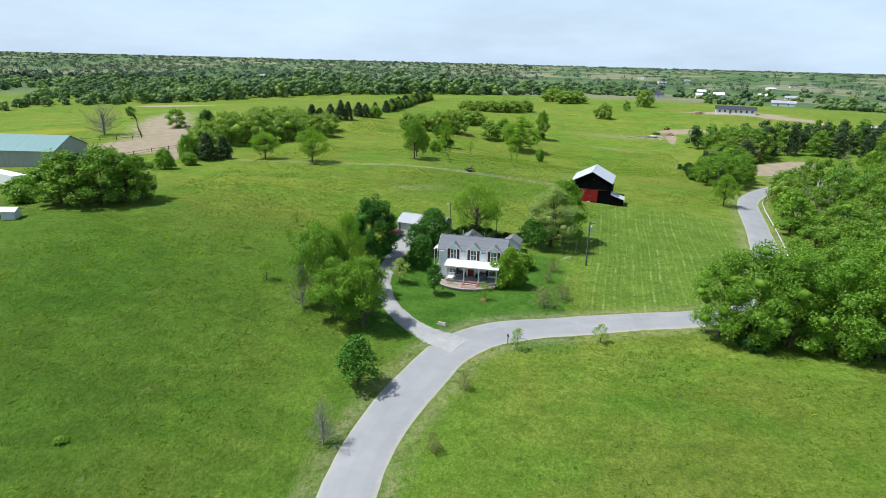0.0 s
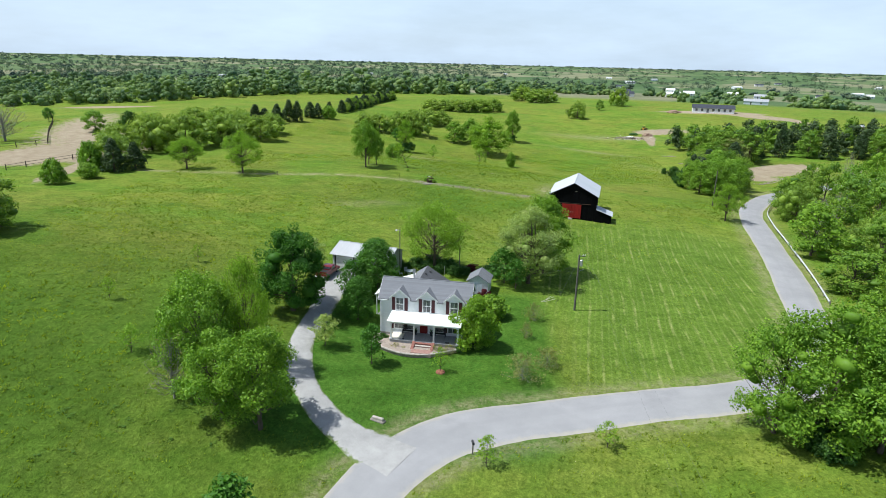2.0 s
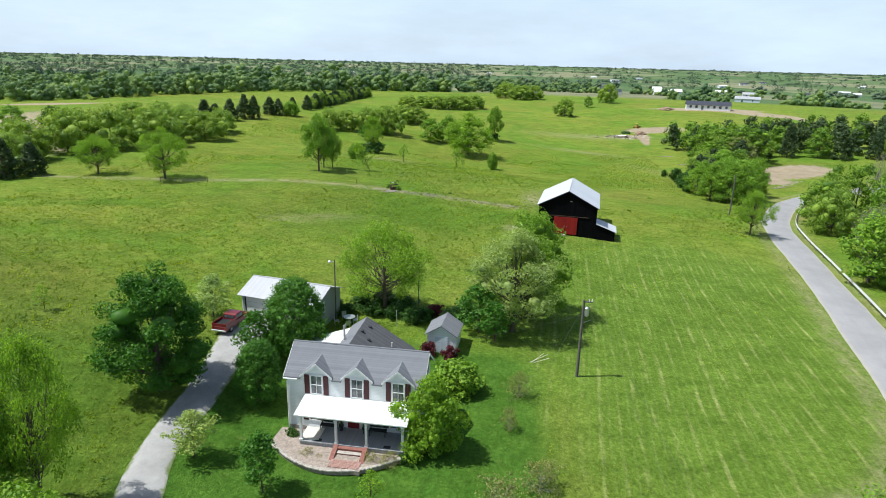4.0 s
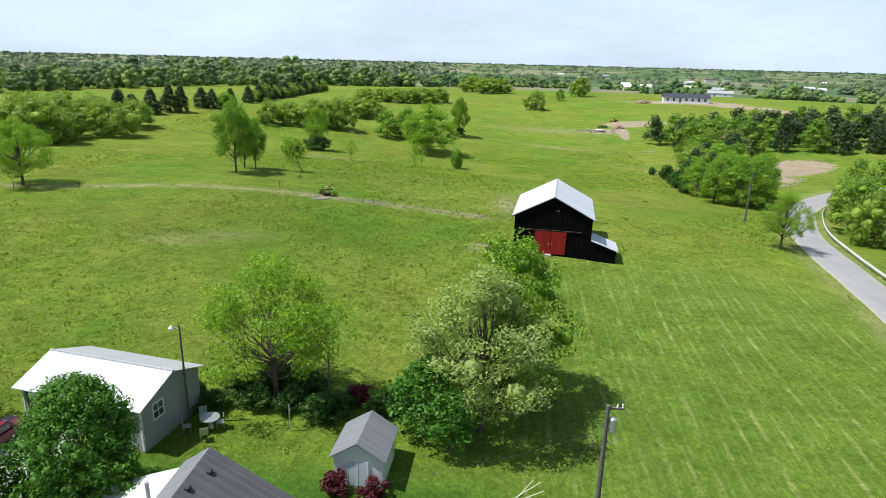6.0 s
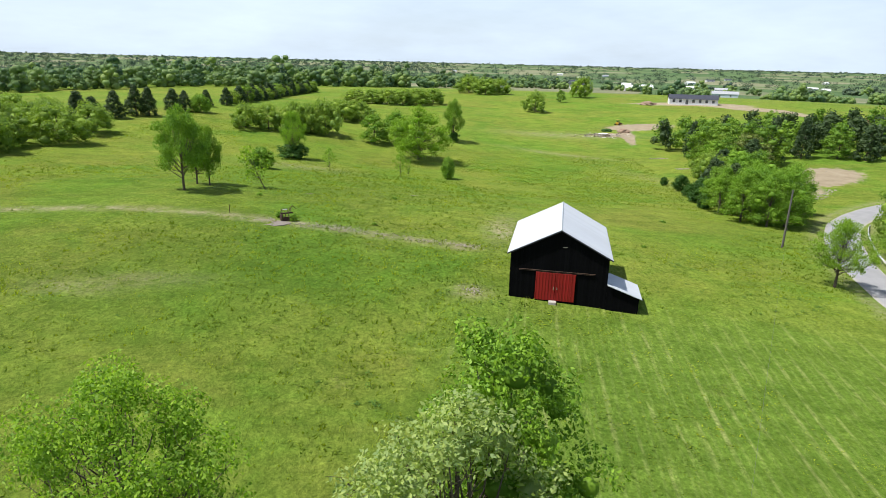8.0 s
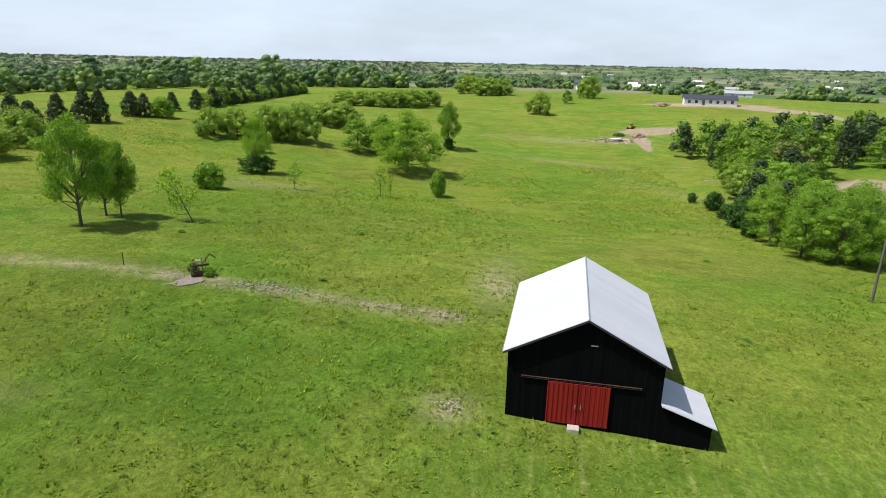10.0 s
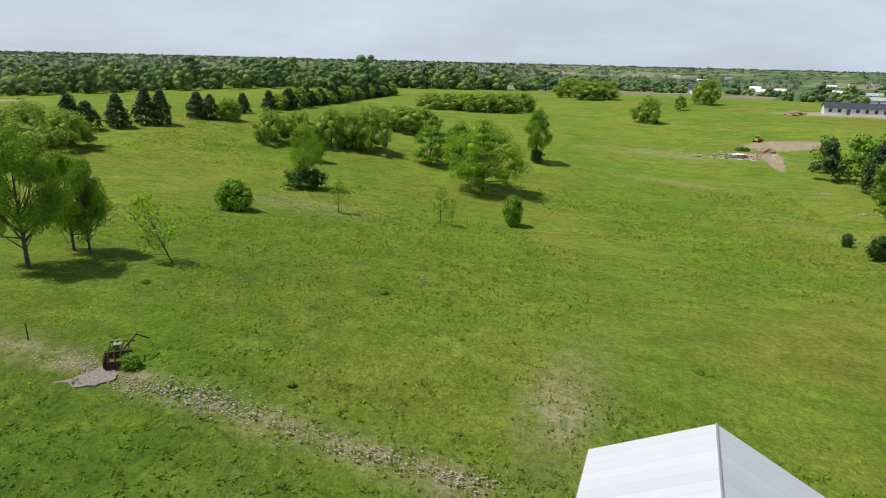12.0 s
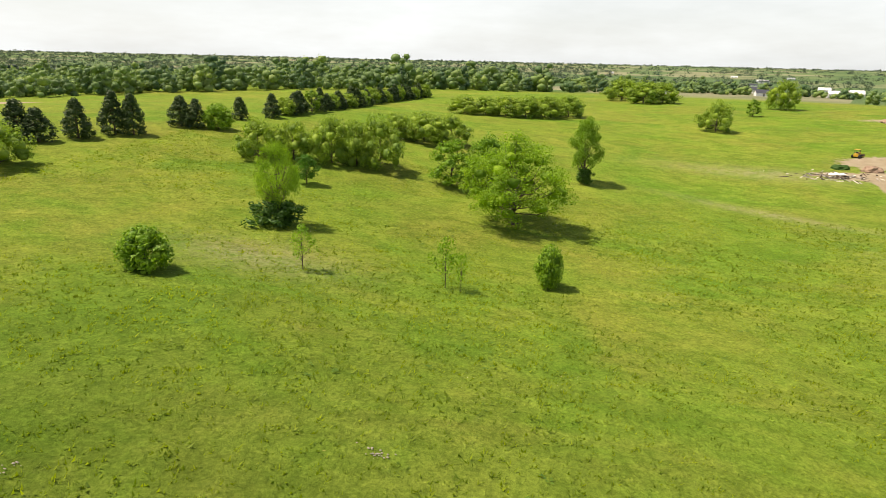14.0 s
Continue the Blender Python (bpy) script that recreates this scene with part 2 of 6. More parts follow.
def gravel_material():
    n = Nodes("pale_gravel", 0.9, 0.0, 0.15)
    col = n.mix(n.ramp(n.noise(0.5, 6, 0.7), 0.3, 0.7), c4(0.34, 0.33, 0.32), c4(0.48, 0.465, 0.45))
    col = n.mix(n.ramp(n.noise(14, 3, 0.8), 0.35, 0.7), n.mix(1.0, col, c4(0.72, 0.72, 0.72), "MULTIPLY"), col)
    edge = n.math("ADD", n.attr("edge"), n.math("MULTIPLY", n.math("SUBTRACT", n.noise(1.4, 5, 0.7), 0.5), 0.9))
    col = n.mix(n.ramp(edge, 0.84, 0.98), col, c4(0.14, 0.18, 0.06))
    n.bump(n.noise(14, 3, 0.8), 0.6, 0.03)
    return n.done(col)


GRASS, ROAD, GRAVEL = grass_material(), road_material(), gravel_material()
WHITE = lined("white_lap_siding", (0.80, 0.81, 0.82), 0.115, 2, 0.22, 0.55, vary=0.04)
TRIM = plain("white_trim", (0.80, 0.80, 0.80), 0.5, vary=0.06)
SHINGLE = lined("grey_asphalt_shingle", (0.21, 0.215, 0.235), 0.14, 1, 0.25, 0.9, vary=0.14)
SHINGLE_DARK = lined("dark_shingle", (0.125, 0.125, 0.135), 0.14, 1, 0.35, 0.9, vary=0.22)
PORCH_ROOF = lined("white_porch_metal", (0.80, 0.80, 0.78), 0.35, 0, 0.10, 0.4, vary=0.05)
PORCH_FLOOR = lined("grey_porch_boards", (0.36, 0.37, 0.39), 0.09, 0, 0.3, 0.6)
SHUTTER = lined("maroon_shutter", (0.085, 0.022, 0.028), 0.06, 2, 0.4, 0.5)
REDDOOR = plain("red_door_paint", (0.22, 0.018, 0.020), 0.45)
STEP = plain("red_brown_brick", (0.30, 0.13, 0.105), 0.85, vary=0.3, scale=5)
STONE = plain("pale_stone", (0.50, 0.45, 0.40), 0.9, vary=0.3, scale=4)
MULCH = plain("bed_gravel", (0.40, 0.33, 0.28), 0.95, vary=0.4, scale=6)
BARK = plain("bark", (0.135, 0.105, 0.080), 0.95, vary=0.35, scale=2)
PALEBARK = plain("pale_bark", (0.32, 0.30, 0.27), 0.95, vary=0.35, scale=2)
BLACKBOARD = lined("black_barn_boards", (0.0055, 0.0055, 0.0065), 0.22, 0, 0.4, 0.95, vary=0.3, spec=0.05)
BARNROOF = lined("galvanised_barn_roof", (0.56, 0.58, 0.62), 0.60, 1, 0.10, 0.5, 0.1, vary=0.06)
BARNRED = lined("barn_door_red", (0.36, 0.016, 0.016), 0.28, 0, 0.55, 0.55, vary=0.15)
TIN = lined("ribbed_tin", (0.50, 0.50, 0.52), 0.23, 0, 0.30, 0.42, 0.2, vary=0.08)
GREENTIN = lined("green_tin", (0.20, 0.32, 0.31), 0.30, 0, 0.2, 0.45, 0.1, vary=0.1)
GREYWALL = lined("grey_tin_wall", (0.40, 0.41, 0.41), 0.23, 0, 0.25, 0.6, vary=0.12)
POLE = plain("weathered_pole", (0.15, 0.135, 0.12), 0.9, vary=0.3)
STEEL = plain("galvanised_steel", (0.55, 0.56, 0.57), 0.35, 0.7, vary=0.1)
RUST = plain("rusty_iron", (0.085, 0.050, 0.035), 0.85, vary=0.5)
WOOD = plain("grey_wood", (0.30, 0.27, 0.235), 0.85, vary=0.3)
DARKWOOD = plain("dark_fence_wood", (0.075, 0.062, 0.052), 0.9, vary=0.3)
RUBBER = plain("rubber", (0.02, 0.02, 0.021), 0.8)
CARRED = plain("dark_red_car_paint", (0.16, 0.010, 0.020), 0.22, vary=0.05, spec=0.6)
YELLOW = plain("machine_yellow", (0.55, 0.33, 0.03), 0.5, vary=0.25)
DARKGREY = plain("dark_grey", (0.045, 0.045, 0.05), 0.7)
DARKROOF = lined("dark_roof", (0.060, 0.064, 0.085), 0.2, 1, 0.2, 0.9)
BLUEGREY = plain("blue_white_paint", (0.62, 0.68, 0.74), 0.6, vary=0.1)
WIRE = plain("wire", (0.13, 0.13, 0.13), 0.6, 0.3)
BRICKPATH = plain("pink_brick_path", (0.42, 0.25, 0.21), 0.9, vary=0.3, scale=8)
CREAM = plain("cream_vinyl", (0.72, 0.68, 0.58), 0.6)
SOIL = plain("heaped_soil", (0.36, 0.25, 0.18), 0.95, vary=0.3)


def glass_material():
    n = Nodes("window_glass", 0.06, 0.0, 0.8)
    return n.done(n.mix(n.ramp(n.noise(1.3, 2, 0.5, n.local()), 0.4, 0.6), c4(0.05, 0.055, 0.06), c4(0.16, 0.17, 0.18)))


GLASS = glass_material()
LEAF_MAPLE = leaf("maple_leaf", (0.061, 0.177, 0.022), yellow=0.3)
LEAF_ROUND = leaf("pear_leaf", (0.071, 0.201, 0.027), yellow=0.3)
LEAF_ASH = leaf("ash_leaf", (0.205, 0.375, 0.042), trans=0.48, yellow=0.3)
LEAF_BROAD = leaf("broad_leaf", (0.155, 0.315, 0.034), trans=0.32, yellow=0.4)
LEAF_PALE = leaf("pale_blossom_leaf", (0.31, 0.425, 0.165), vary=0.22, trans=0.45, yellow=0.25)
LEAF_WOOD = leaf("woodland_leaf", (0.138, 0.285, 0.038), trans=0.30, vary=0.45, yellow=0.55)
LEAF_THICKET = leaf("thicket_leaf", (0.205, 0.345, 0.062), trans=0.36, vary=0.4, yellow=0.4)
LEAF_GREY = leaf("greyish_leaf", (0.165, 0.230, 0.075), trans=0.3, vary=0.4, yellow=0.3)
LEAF_CEDAR = leaf("cedar_needle", (0.046, 0.088, 0.034), trans=0.15, vary=0.3, yellow=0.3)
LEAF_DARK = leaf("dark_shrub_leaf", (0.055, 0.140, 0.029), yellow=0.3)
LEAF_RED = leaf("maroon_leaf", (0.10, 0.018, 0.030), trans=0.2, yellow=0.2)
LEAF_FADED = leaf("faded_twig_leaf", (0.24, 0.27, 0.11), trans=0.4)
# Distance haze is put into these two leaf colours as extra blue.
LEAF_DISTANT_HAZED = leaf("haze_tinted_distant_leaf", (0.062, 0.108, 0.092), vary=0.12, trans=0.15, yellow=0.2, by_tree=True)
LEAF_FAR_HAZED = leaf("haze_tinted_far_leaf", (0.118, 0.218, 0.108), vary=0.15, trans=0.34, yellow=0.4, by_tree=True)

# ---- ground ----
BUMPS = [
    (0, -45, 45, -1.67), (-60, -30, 45, 11.89), (30, 0, 38, -0.83), (-20, 20, 38, -0.77), (-75, 40, 50, 1.81),
    (10, 55, 32, 2.18), (60, 30, 45, 3.38), (-25, 80, 36, 5.07), (45, 90, 38, 0.86), (5, 120, 36, -1.96),
    (-40, 125, 42, -2.76), (60, 165, 42, -2.86), (-90, 160, 60, 8.21), (10, 190, 48, -1.26), (100, 120, 55, 1.25),
    (-20, 230, 60, 1.59), (60, 240, 60, -2.68), (-180, 150, 110, 2.34), (120, 300, 100, 7.46), (-20, 370, 100, 2.23),
    (-220, 340, 140, 6), (-500, 450, 320, 5.34), (100, 700, 320, 6.67), (350, 300, 160, 5.91), (-140, 40, 60, 3.89),
    (100, 40, 50, -1.86), (-60, -90, 50, -10.76), (60, -70, 50, 10.51),
]


def ground_z(x, y):
    """The lie of the land: low hills near by, a plain that climbs gently to the horizon, and the level house yard."""
    x, y = np.asarray(x, float), np.asarray(y, float)
    d = np.hypot(x, y - 60)
    t = np.clip((d - 700) / 3800, 0, 1)
    z, fade = -6.0 + 20 * t * t * (3 - 2 * t), np.exp(-(d / 900.0) ** 4)
    for a, b, s, h in BUMPS:
        z = z + h * fade * np.exp(-((x - a) ** 2 + (y - b) ** 2) / (2.0 * s * s))
    level = np.exp(-(np.hypot(x + 5.6, y + 11.5) / 9.5) ** 4)
    return z * (1 - level) + 0.24 * level


def gz(x, y):
    return float(ground_z(x, y))


def spline(points, step=1.0):
    """Evenly spaced points on a smooth line through the given ones."""
    p = np.array([points[0]] + list(points) + [points[-1]], float)
    out = []
    for i in range(1, len(p) - 2):
        k = max(2, int(np.linalg.norm(p[i + 1] - p[i]) / step))
        for t in np.linspace(0, 1, k, endpoint=False):
            out.append(0.5 * (2 * p[i] + (p[i + 1] - p[i - 1]) * t + (2 * p[i - 1] - 5 * p[i] + 4 * p[i + 1] - p[i + 2]) * t * t
                              + (3 * p[i] - p[i - 1] - 3 * p[i + 1] + p[i + 2]) * t ** 3))
    out.append(p[-2])
    return np.array(out)


ROAD_LINE = spline([(-13.83, -146.0), (-12.10, -97.3), (-10.69, -70.0), (-10.80, -55.52), (-9.55, -47.53), (-7.48, -40.78), (-5.35, -34.96), (-1.63, -30.29), (3.02, -27.61),
                    (8.31, -25.78), (17.19, -22.86), (26.86, -20.24), (34.72, -15.82), (40.39, -6.22), (43.99, 6.49), (47.59, 19.84), (51.81, 38.41),
                    (55.15, 53.15), (59.48, 66.6), (68.6, 83.5), (76.5, 93.6), (88.2, 103.9), (107.9, 116.3), (146.4, 139.6)])
DRIVE_LINE = spline([(-4.27, -33.66), (-8.23, -31.57), (-11.45, -29.14), (-14.26, -25.87), (-16.29, -22.61), (-17.57, -19.13), (-18.22, -15.18), (-18.25, -10.52),
                     (-18.44, -5.26), (-18.61, -0.27), (-19.00, 4.13)])


DITCH_LINE = spline([(-79.3, 54.97), (-60.7, 55.79), (-48.59, 56.99), (-40.85, 58.60), (-32.67, 60.3), (-22.71, 60.1), (-14.92, 58.95), (-9.48, 58.18), (-3.23, 57.32), (3.11, 56.24), (8.90, 55.27)], 0.8)


def near_line(x, y, line):
    d = np.full(x.shape, 1e9)
    for a in line[::2]:
        d = np.minimum(d, (x - a[0]) ** 2 + (y - a[1]) ** 2)
    return np.sqrt(d)


def soft_box(x, y, x0, x1, y0, y1, s):
    f = lambda v: 1 / (1 + np.exp(-np.clip(v / s, -40, 40)))
    return f(x - x0) * f(x1 - x) * f(y - y0) * f(y1 - y)


def blob(x, y, a, b, rx, ry, turn=0.0):
    c, s = math.cos(radians(turn)), math.sin(radians(turn))
    u, v = (x - a) * c + (y - b) * s, -(x - a) * s + (y - b) * c
    return np.exp(-((u / rx) ** 2 + (v / ry) ** 2))


def axis(lo, hi, step, far):
    core = list(np.arange(lo, hi + step, step))
    g, a, b = step, [], []
    x = core[-1]
    while x < far:
        g *= 1.10
        x += g
        a.append(x)
    g, x = step, core[0]
    while x > -far:
        g *= 1.10
        x -= g
        b.append(x)
    return np.array(b[::-1] + core + a)


def link_mesh(name, verts, faces, mat, parent=None, smooth=False, label=""):
    me = bpy.data.meshes.new(name)
    me.from_pydata([tuple(v) for v in verts], [], [tuple(f) for f in faces])
    me.materials.append(mat)
    if smooth:
        me.polygons.foreach_set("use_smooth", [True] * len(me.polygons))
    ob = new(name, me)
    ob.parent = parent
    if label:
        ob["label"] = label
    return ob


def floats(me, name, values):
    a = me.attributes.new(name, "FLOAT", "POINT")
    a.data.foreach_set("value", np.asarray(values, np.float32).ravel())


def build_ground():
    xs, ys = axis(-135, 125, 1.25, 4600), axis(-115, 235, 1.25, 4600)
    X, Y = np.meshgrid(xs, ys)
    Z = ground_z(X, Y)
    core = np.exp(-((X / 160) ** 2 + ((Y - 60) / 200) ** 2))
    rough = np.zeros_like(Z)
    for k, amp in ((0.06, 0.14), (0.17, 0.07), (0.5, 0.04)):
        rough += amp * np.sin(X * k + 1.7 * np.sin(Y * k * 0.7)) * np.cos(Y * k * 1.1 + 1.3 * np.sin(X * k * 0.6))
    road_d, drive_d = near_line(X, Y, ROAD_LINE), near_line(X, Y, DRIVE_LINE)
    near = np.minimum(np.minimum(road_d - 3.4, drive_d - 2.2), np.hypot(X + 6, Y + 10) - 12)
    keep = np.clip(near / 3.0, 0, 1)
    Z = Z + rough * core * keep - 0.03
    h, w = X.shape
    idx = np.arange(h * w).reshape(h, w)
    faces = np.stack([idx[:-1, :-1], idx[:-1, 1:], idx[1:, 1:], idx[1:, :-1]], -1).reshape(-1, 4)
    me = bpy.data.meshes.new("ground")
    me.vertices.add(h * w)
    me.vertices.foreach_set("co", np.stack([X, Y, Z], -1).astype(np.float32).ravel())
    me.loops.add(faces.size)
    me.loops.foreach_set("vertex_index", faces.ravel().astype(np.int32))
    me.polygons.add(len(faces))
    me.polygons.foreach_set("loop_start", np.arange(0, faces.size, 4, dtype=np.int32))
    me.update(calc_edges=True)
    me.polygons.foreach_set("use_smooth", np.ones(len(faces), bool))
    me.materials.append(GRASS)
    lawn = np.clip(soft_box(X, Y, -19, 9.5, -33, 3, 1.2), 0, 1)
    floats(me, "lawn", lawn)
    mown = soft_box(X, Y, 8, 47, -24, 40, 2.5)
    floats(me, "mown", mown * (1 - np.clip(lawn, 0, 1)))
    dry = 1.0 * np.exp(-(near_line(X, Y, DITCH_LINE) / 0.95) ** 2)
    dry += 0.45 * blob(X, Y, 13.45, 65.7, 2.2, 8, -8) + 0.9 * blob(X, Y, 8.65, 42.94, 1.6, 1.3) + 0.7 * blob(X, Y, 12.83, 63.5, 1.6, 3.2) + 0.38 * blob(X, Y, -21.17, 39.80, 5, 1.5, 10) + 0.5 * blob(X, Y, -26.08, 37.05, 3.5, 1.2) + 0.5 * blob(X, Y, 46.45, 207.5, 22, 5) + 0.5 * blob(X, Y, 39.50, 174.7, 16, 2, -20)
    dry += 0.55 * np.exp(-((np.abs(road_d) - 3.6) / 0.9) ** 2) + 0.5 * blob(X, Y, -24.44, 112.5, 9, 5) + 0.35 * blob(X, Y, 60.7, 124.5, 3, 30, 20)
    floats(me, "dry", np.clip(dry, 0, 1))
    dirt = 1.1 * blob(X, Y, 76.3, 224.9, 15, 7, 12) + 0.9 * blob(X, Y, 61.5, 209.7, 9, 4) + 1.3 * blob(X, Y, 95.3, 139.3, 17, 9, 35) + 0.9 * blob(X, Y, 82.0, 121.6, 6, 5) + 0.9 * blob(X, Y, 67.1, 203.2, 2.2, 14, -8)
    dirt += 1.2 * blob(X, Y, 117.6, 288.1, 30, 7, -5) + 1.1 * blob(X, Y, 138.9, 269.7, 17, 8, -40) + 1.1 * blob(X, Y, 151.2, 252.3, 3, 14, 5)
    dirt += 1.2 * blob(X, Y, -112.4, 70.1, 20, 11, 35) + 0.66 * blob(X, Y, -141.0, 124.0, 78, 17, 115) + 1.0 * blob(X, Y, -190.9, 213.6, 26, 7, 8) + 1.1 * blob(X, Y, -93.8, 49.98, 2.2, 13, 14) + 0.6 * blob(X, Y, -110.0, 100.4, 12, 20, 30)
    floats(me, "dirt", np.clip(dirt, 0, 1.2))
    # Lush left field; the nearer patches also carry painted blade shade.
    floats(me, "lush_shaded", np.clip(soft_box(X, Y, -120, -14, -140, 2, 9) + 0.4 * soft_box(X, Y, 2, 90, -140, -33, 5) + 0.62 * blob(X, Y, -16.17, 46.25, 28, 15) + 0.5 * blob(X, Y, -14.20, 79.6, 22, 16), 0, 1))
    floats(me, "yellow", 1.2 * blob(X, Y, -182.1, 96.2, 28, 12, 20))
    floats(me, "far", np.clip((np.hypot(X, Y - 50) - 380) / 120, 0, 1))
    ob = new("ground", me)
    return tagged(ob, "rolling green pasture with mown hay and bare soil", "grass field", kind="structure")


def strip(name, line, half, mat, lift, label, category, flare=()):
    t = np.gradient(line, axis=0)
    t /= np.linalg.norm(t, axis=1)[:, None]
    nrm = np.stack([-t[:, 1], t[:, 0]], -1)
    cols = np.linspace(-1, 1, 9)
    wide = np.full(len(line), half)
    for at, extra, length in flare:
        wide = wide + extra * np.exp(-(np.arange(len(line)) - (at % len(line))) ** 2 / (2.0 * length ** 2))
    rnd = np.random.RandomState(4)
    wob = np.convolve(rnd.uniform(-1, 1, len(line) + 8), np.ones(5) / 5, "same")[4:-4]
    verts, side, edge = [], [], []
    for i, p in enumerate(line):
        for c in cols:
            q = p + nrm[i] * c * (wide[i] + 0.22 * wob[i] * abs(c))
            crown = 0.05 * (1 - c * c)
            verts.append((q[0], q[1], gz(q[0], q[1]) + lift + crown - (0.10 if abs(c) == 1 else 0)))
            side.append(c), edge.append(abs(c))
    n = len(cols)
    faces = [(i * n + j, i * n + j + 1, (i + 1) * n + j + 1, (i + 1) * n + j)[::-1] for i in range(len(line) - 1) for j in range(n - 1)]
    ob = link_mesh(name, verts, faces, mat, smooth=True)
    floats(ob.data, "side", side), floats(ob.data, "edge", edge)
    return tagged(ob, label, category, kind="structure")


build_ground()
strip("road", ROAD_LINE, 2.55, ROAD, 0.06, "pale worn asphalt country lane without markings", "road", flare=((128, 0.35, 22),))
strip("driveway", DRIVE_LINE, 1.35, GRAVEL, 0.09, "pale crushed gravel driveway up to the garage", "driveway", flare=((0, 1.3, 3), (-1, 1.2, 5)))

# ---- building blocks ----


def thing(name, m, label, category, group=""):
    ob = new(name)
    ob.matrix_world = m
    return tagged(ob, label, category, group)


def part(name, bm, mat, parent, label=""):
    me = bpy.data.meshes.new(name)
    bmesh.ops.recalc_face_normals(bm, faces=bm.faces)
    bm.to_mesh(me)
    bm.free()
    me.materials.append(mat)
    ob = new(name, me)
    ob.parent = parent
    if label:
        ob["label"] = label
    return ob


def add_box(bm, x0, x1, y0, y1, z0, z1, bevel=0.0):
    r = bmesh.ops.create_cube(bm, size=1.0)
    vs = r["verts"]
    for v in vs:
        v.co = ((x0 + x1) / 2 + v.co.x * (x1 - x0), (y0 + y1) / 2 + v.co.y * (y1 - y0), (z0 + z1) / 2 + v.co.z * (z1 - z0))
    if bevel:
        es = list({e for v in vs for e in v.link_edges})
        bmesh.ops.bevel(bm, geom=es, offset=bevel, segments=1, affect="EDGES")
    return vs


def box(name, x0, x1, y0, y1, z0, z1, mat, parent, bevel=0.0, label=""):
    bm = bmesh.new()
    add_box(bm, x0, x1, y0, y1, z0, z1, bevel)
    return part(name, bm, mat, parent, label)


def add_poly(bm, ring, move):
    """A solid between a flat ring of points and the same ring moved."""
    a = [bm.verts.new(p) for p in ring]
    b = [bm.verts.new(Vector(p) + Vector(move)) for p in ring]
    bm.faces.new(a)
    bm.faces.new(b[::-1])
    n = len(ring)
    for i in range(n):
        bm.faces.new((a[i], a[(i + 1) % n], b[(i + 1) % n], b[i]))


def solid(name, ring, move, mat, parent, label=""):
    bm = bmesh.new()
    add_poly(bm, ring, move)
    return part(name, bm, mat, parent, label)


def add_tube(bm, pts, radii, sides=6):
    rings = []
    for i, p in enumerate(pts):
        p = Vector(p)
        d = (Vector(pts[min(i + 1, len(pts) - 1)]) - Vector(pts[max(i - 1, 0)])).normalized()
        u = d.cross(Vector((0.31, 0.77, 0.55))).normalized()
        w = d.cross(u)
        rings.append([bm.verts.new(p + (u * math.cos(a) + w * math.sin(a)) * radii[i]) for a in (2 * math.pi * k / sides for k in range(sides))])
    for r, s in zip(rings, rings[1:]):
        for k in range(sides):
            bm.faces.new((r[k], r[(k + 1) % sides], s[(k + 1) % sides], s[k]))
    bm.faces.new(rings[0][::-1])
    bm.faces.new(rings[-1])


def tube(name, pts, radii, mat, parent, sides=6, label=""):
    bm = bmesh.new()
    if not isinstance(radii, (list, tuple)):
        radii = [radii] * len(pts)
    add_tube(bm, pts, radii, sides)
    return part(name, bm, mat, parent, label)


def wheel(parent, x, y, r, w):
    bm = bmesh.new()
    add_tube(bm, [(x - w / 2, y, r), (x - w / 3, y, r), (x + w / 3, y, r), (x + w / 2, y, r)], [r * 0.86, r, r, r * 0.86], 18)
    t = part("tyre", bm, RUBBER, parent)
    tube("rim", [(x - w / 2 - 0.01, y, r), (x + w / 2 + 0.01, y, r)], r * 0.55, STEEL, t, 12)


def window(parent, x, z0, w, h, y, out=-1, axis_x=True, shutters=False, mat=None):
    """A sash window on a wall face: frame, two panes, meeting rail; out is the way that the wall faces."""
    e = 0.05

    def bx(nm, a0, a1, d0, d1, z0_, z1_, m, par, lab=""):
        d0, d1 = sorted((y + out * d0, y + out * d1))
        return box(nm, a0, a1, d0, d1, z0_, z1_, m, par, 0.0, lab) if axis_x else box(nm, d0, d1, a0, a1, z0_, z1_, m, par, 0.0, lab)

    bm = bmesh.new()
    bits = [(x - w / 2 - 0.09, x - w / 2, z0 - 0.09, z0 + h + 0.11), (x + w / 2, x + w / 2 + 0.09, z0 - 0.09, z0 + h + 0.11), (x - w / 2, x + w / 2, z0 + h, z0 + h + 0.11),
            (x - w / 2, x + w / 2, z0 - 0.09, z0), (x - w / 2, x + w / 2, z0 + h / 2 - 0.03, z0 + h / 2 + 0.03), (x - 0.015, x + 0.015, z0, z0 + h)]
    for a0, a1, b0, b1 in bits:
        d0, d1 = sorted((y + out * 0.003, y + out * e))
        add_box(bm, *((a0, a1, d0, d1) if axis_x else (d0, d1, a0, a1)), b0, b1)
    fr = part("window_frame", bm, mat or TRIM, parent)
    bx("pane", x - w / 2, x + w / 2, 0.004, 0.018, z0, z0 + h / 2 - 0.03, GLASS, fr)
    bx("pane", x - w / 2, x + w / 2, 0.004, 0.018, z0 + h / 2 + 0.03, z0 + h, GLASS, fr)
    if shutters:
        for s in (-1, 1):
            c = x + s * (w / 2 + 0.09 + 0.05 + 0.19)
            bx("shutter", c - 0.19, c + 0.19, 0.003, 0.045, z0 - 0.06, z0 + h + 0.08, SHUTTER, parent, "dark maroon louvred shutter")


# ---- house ----
HOUSE = pose(-5.40, -11.8, 0.25, 0, 0, -4.0)


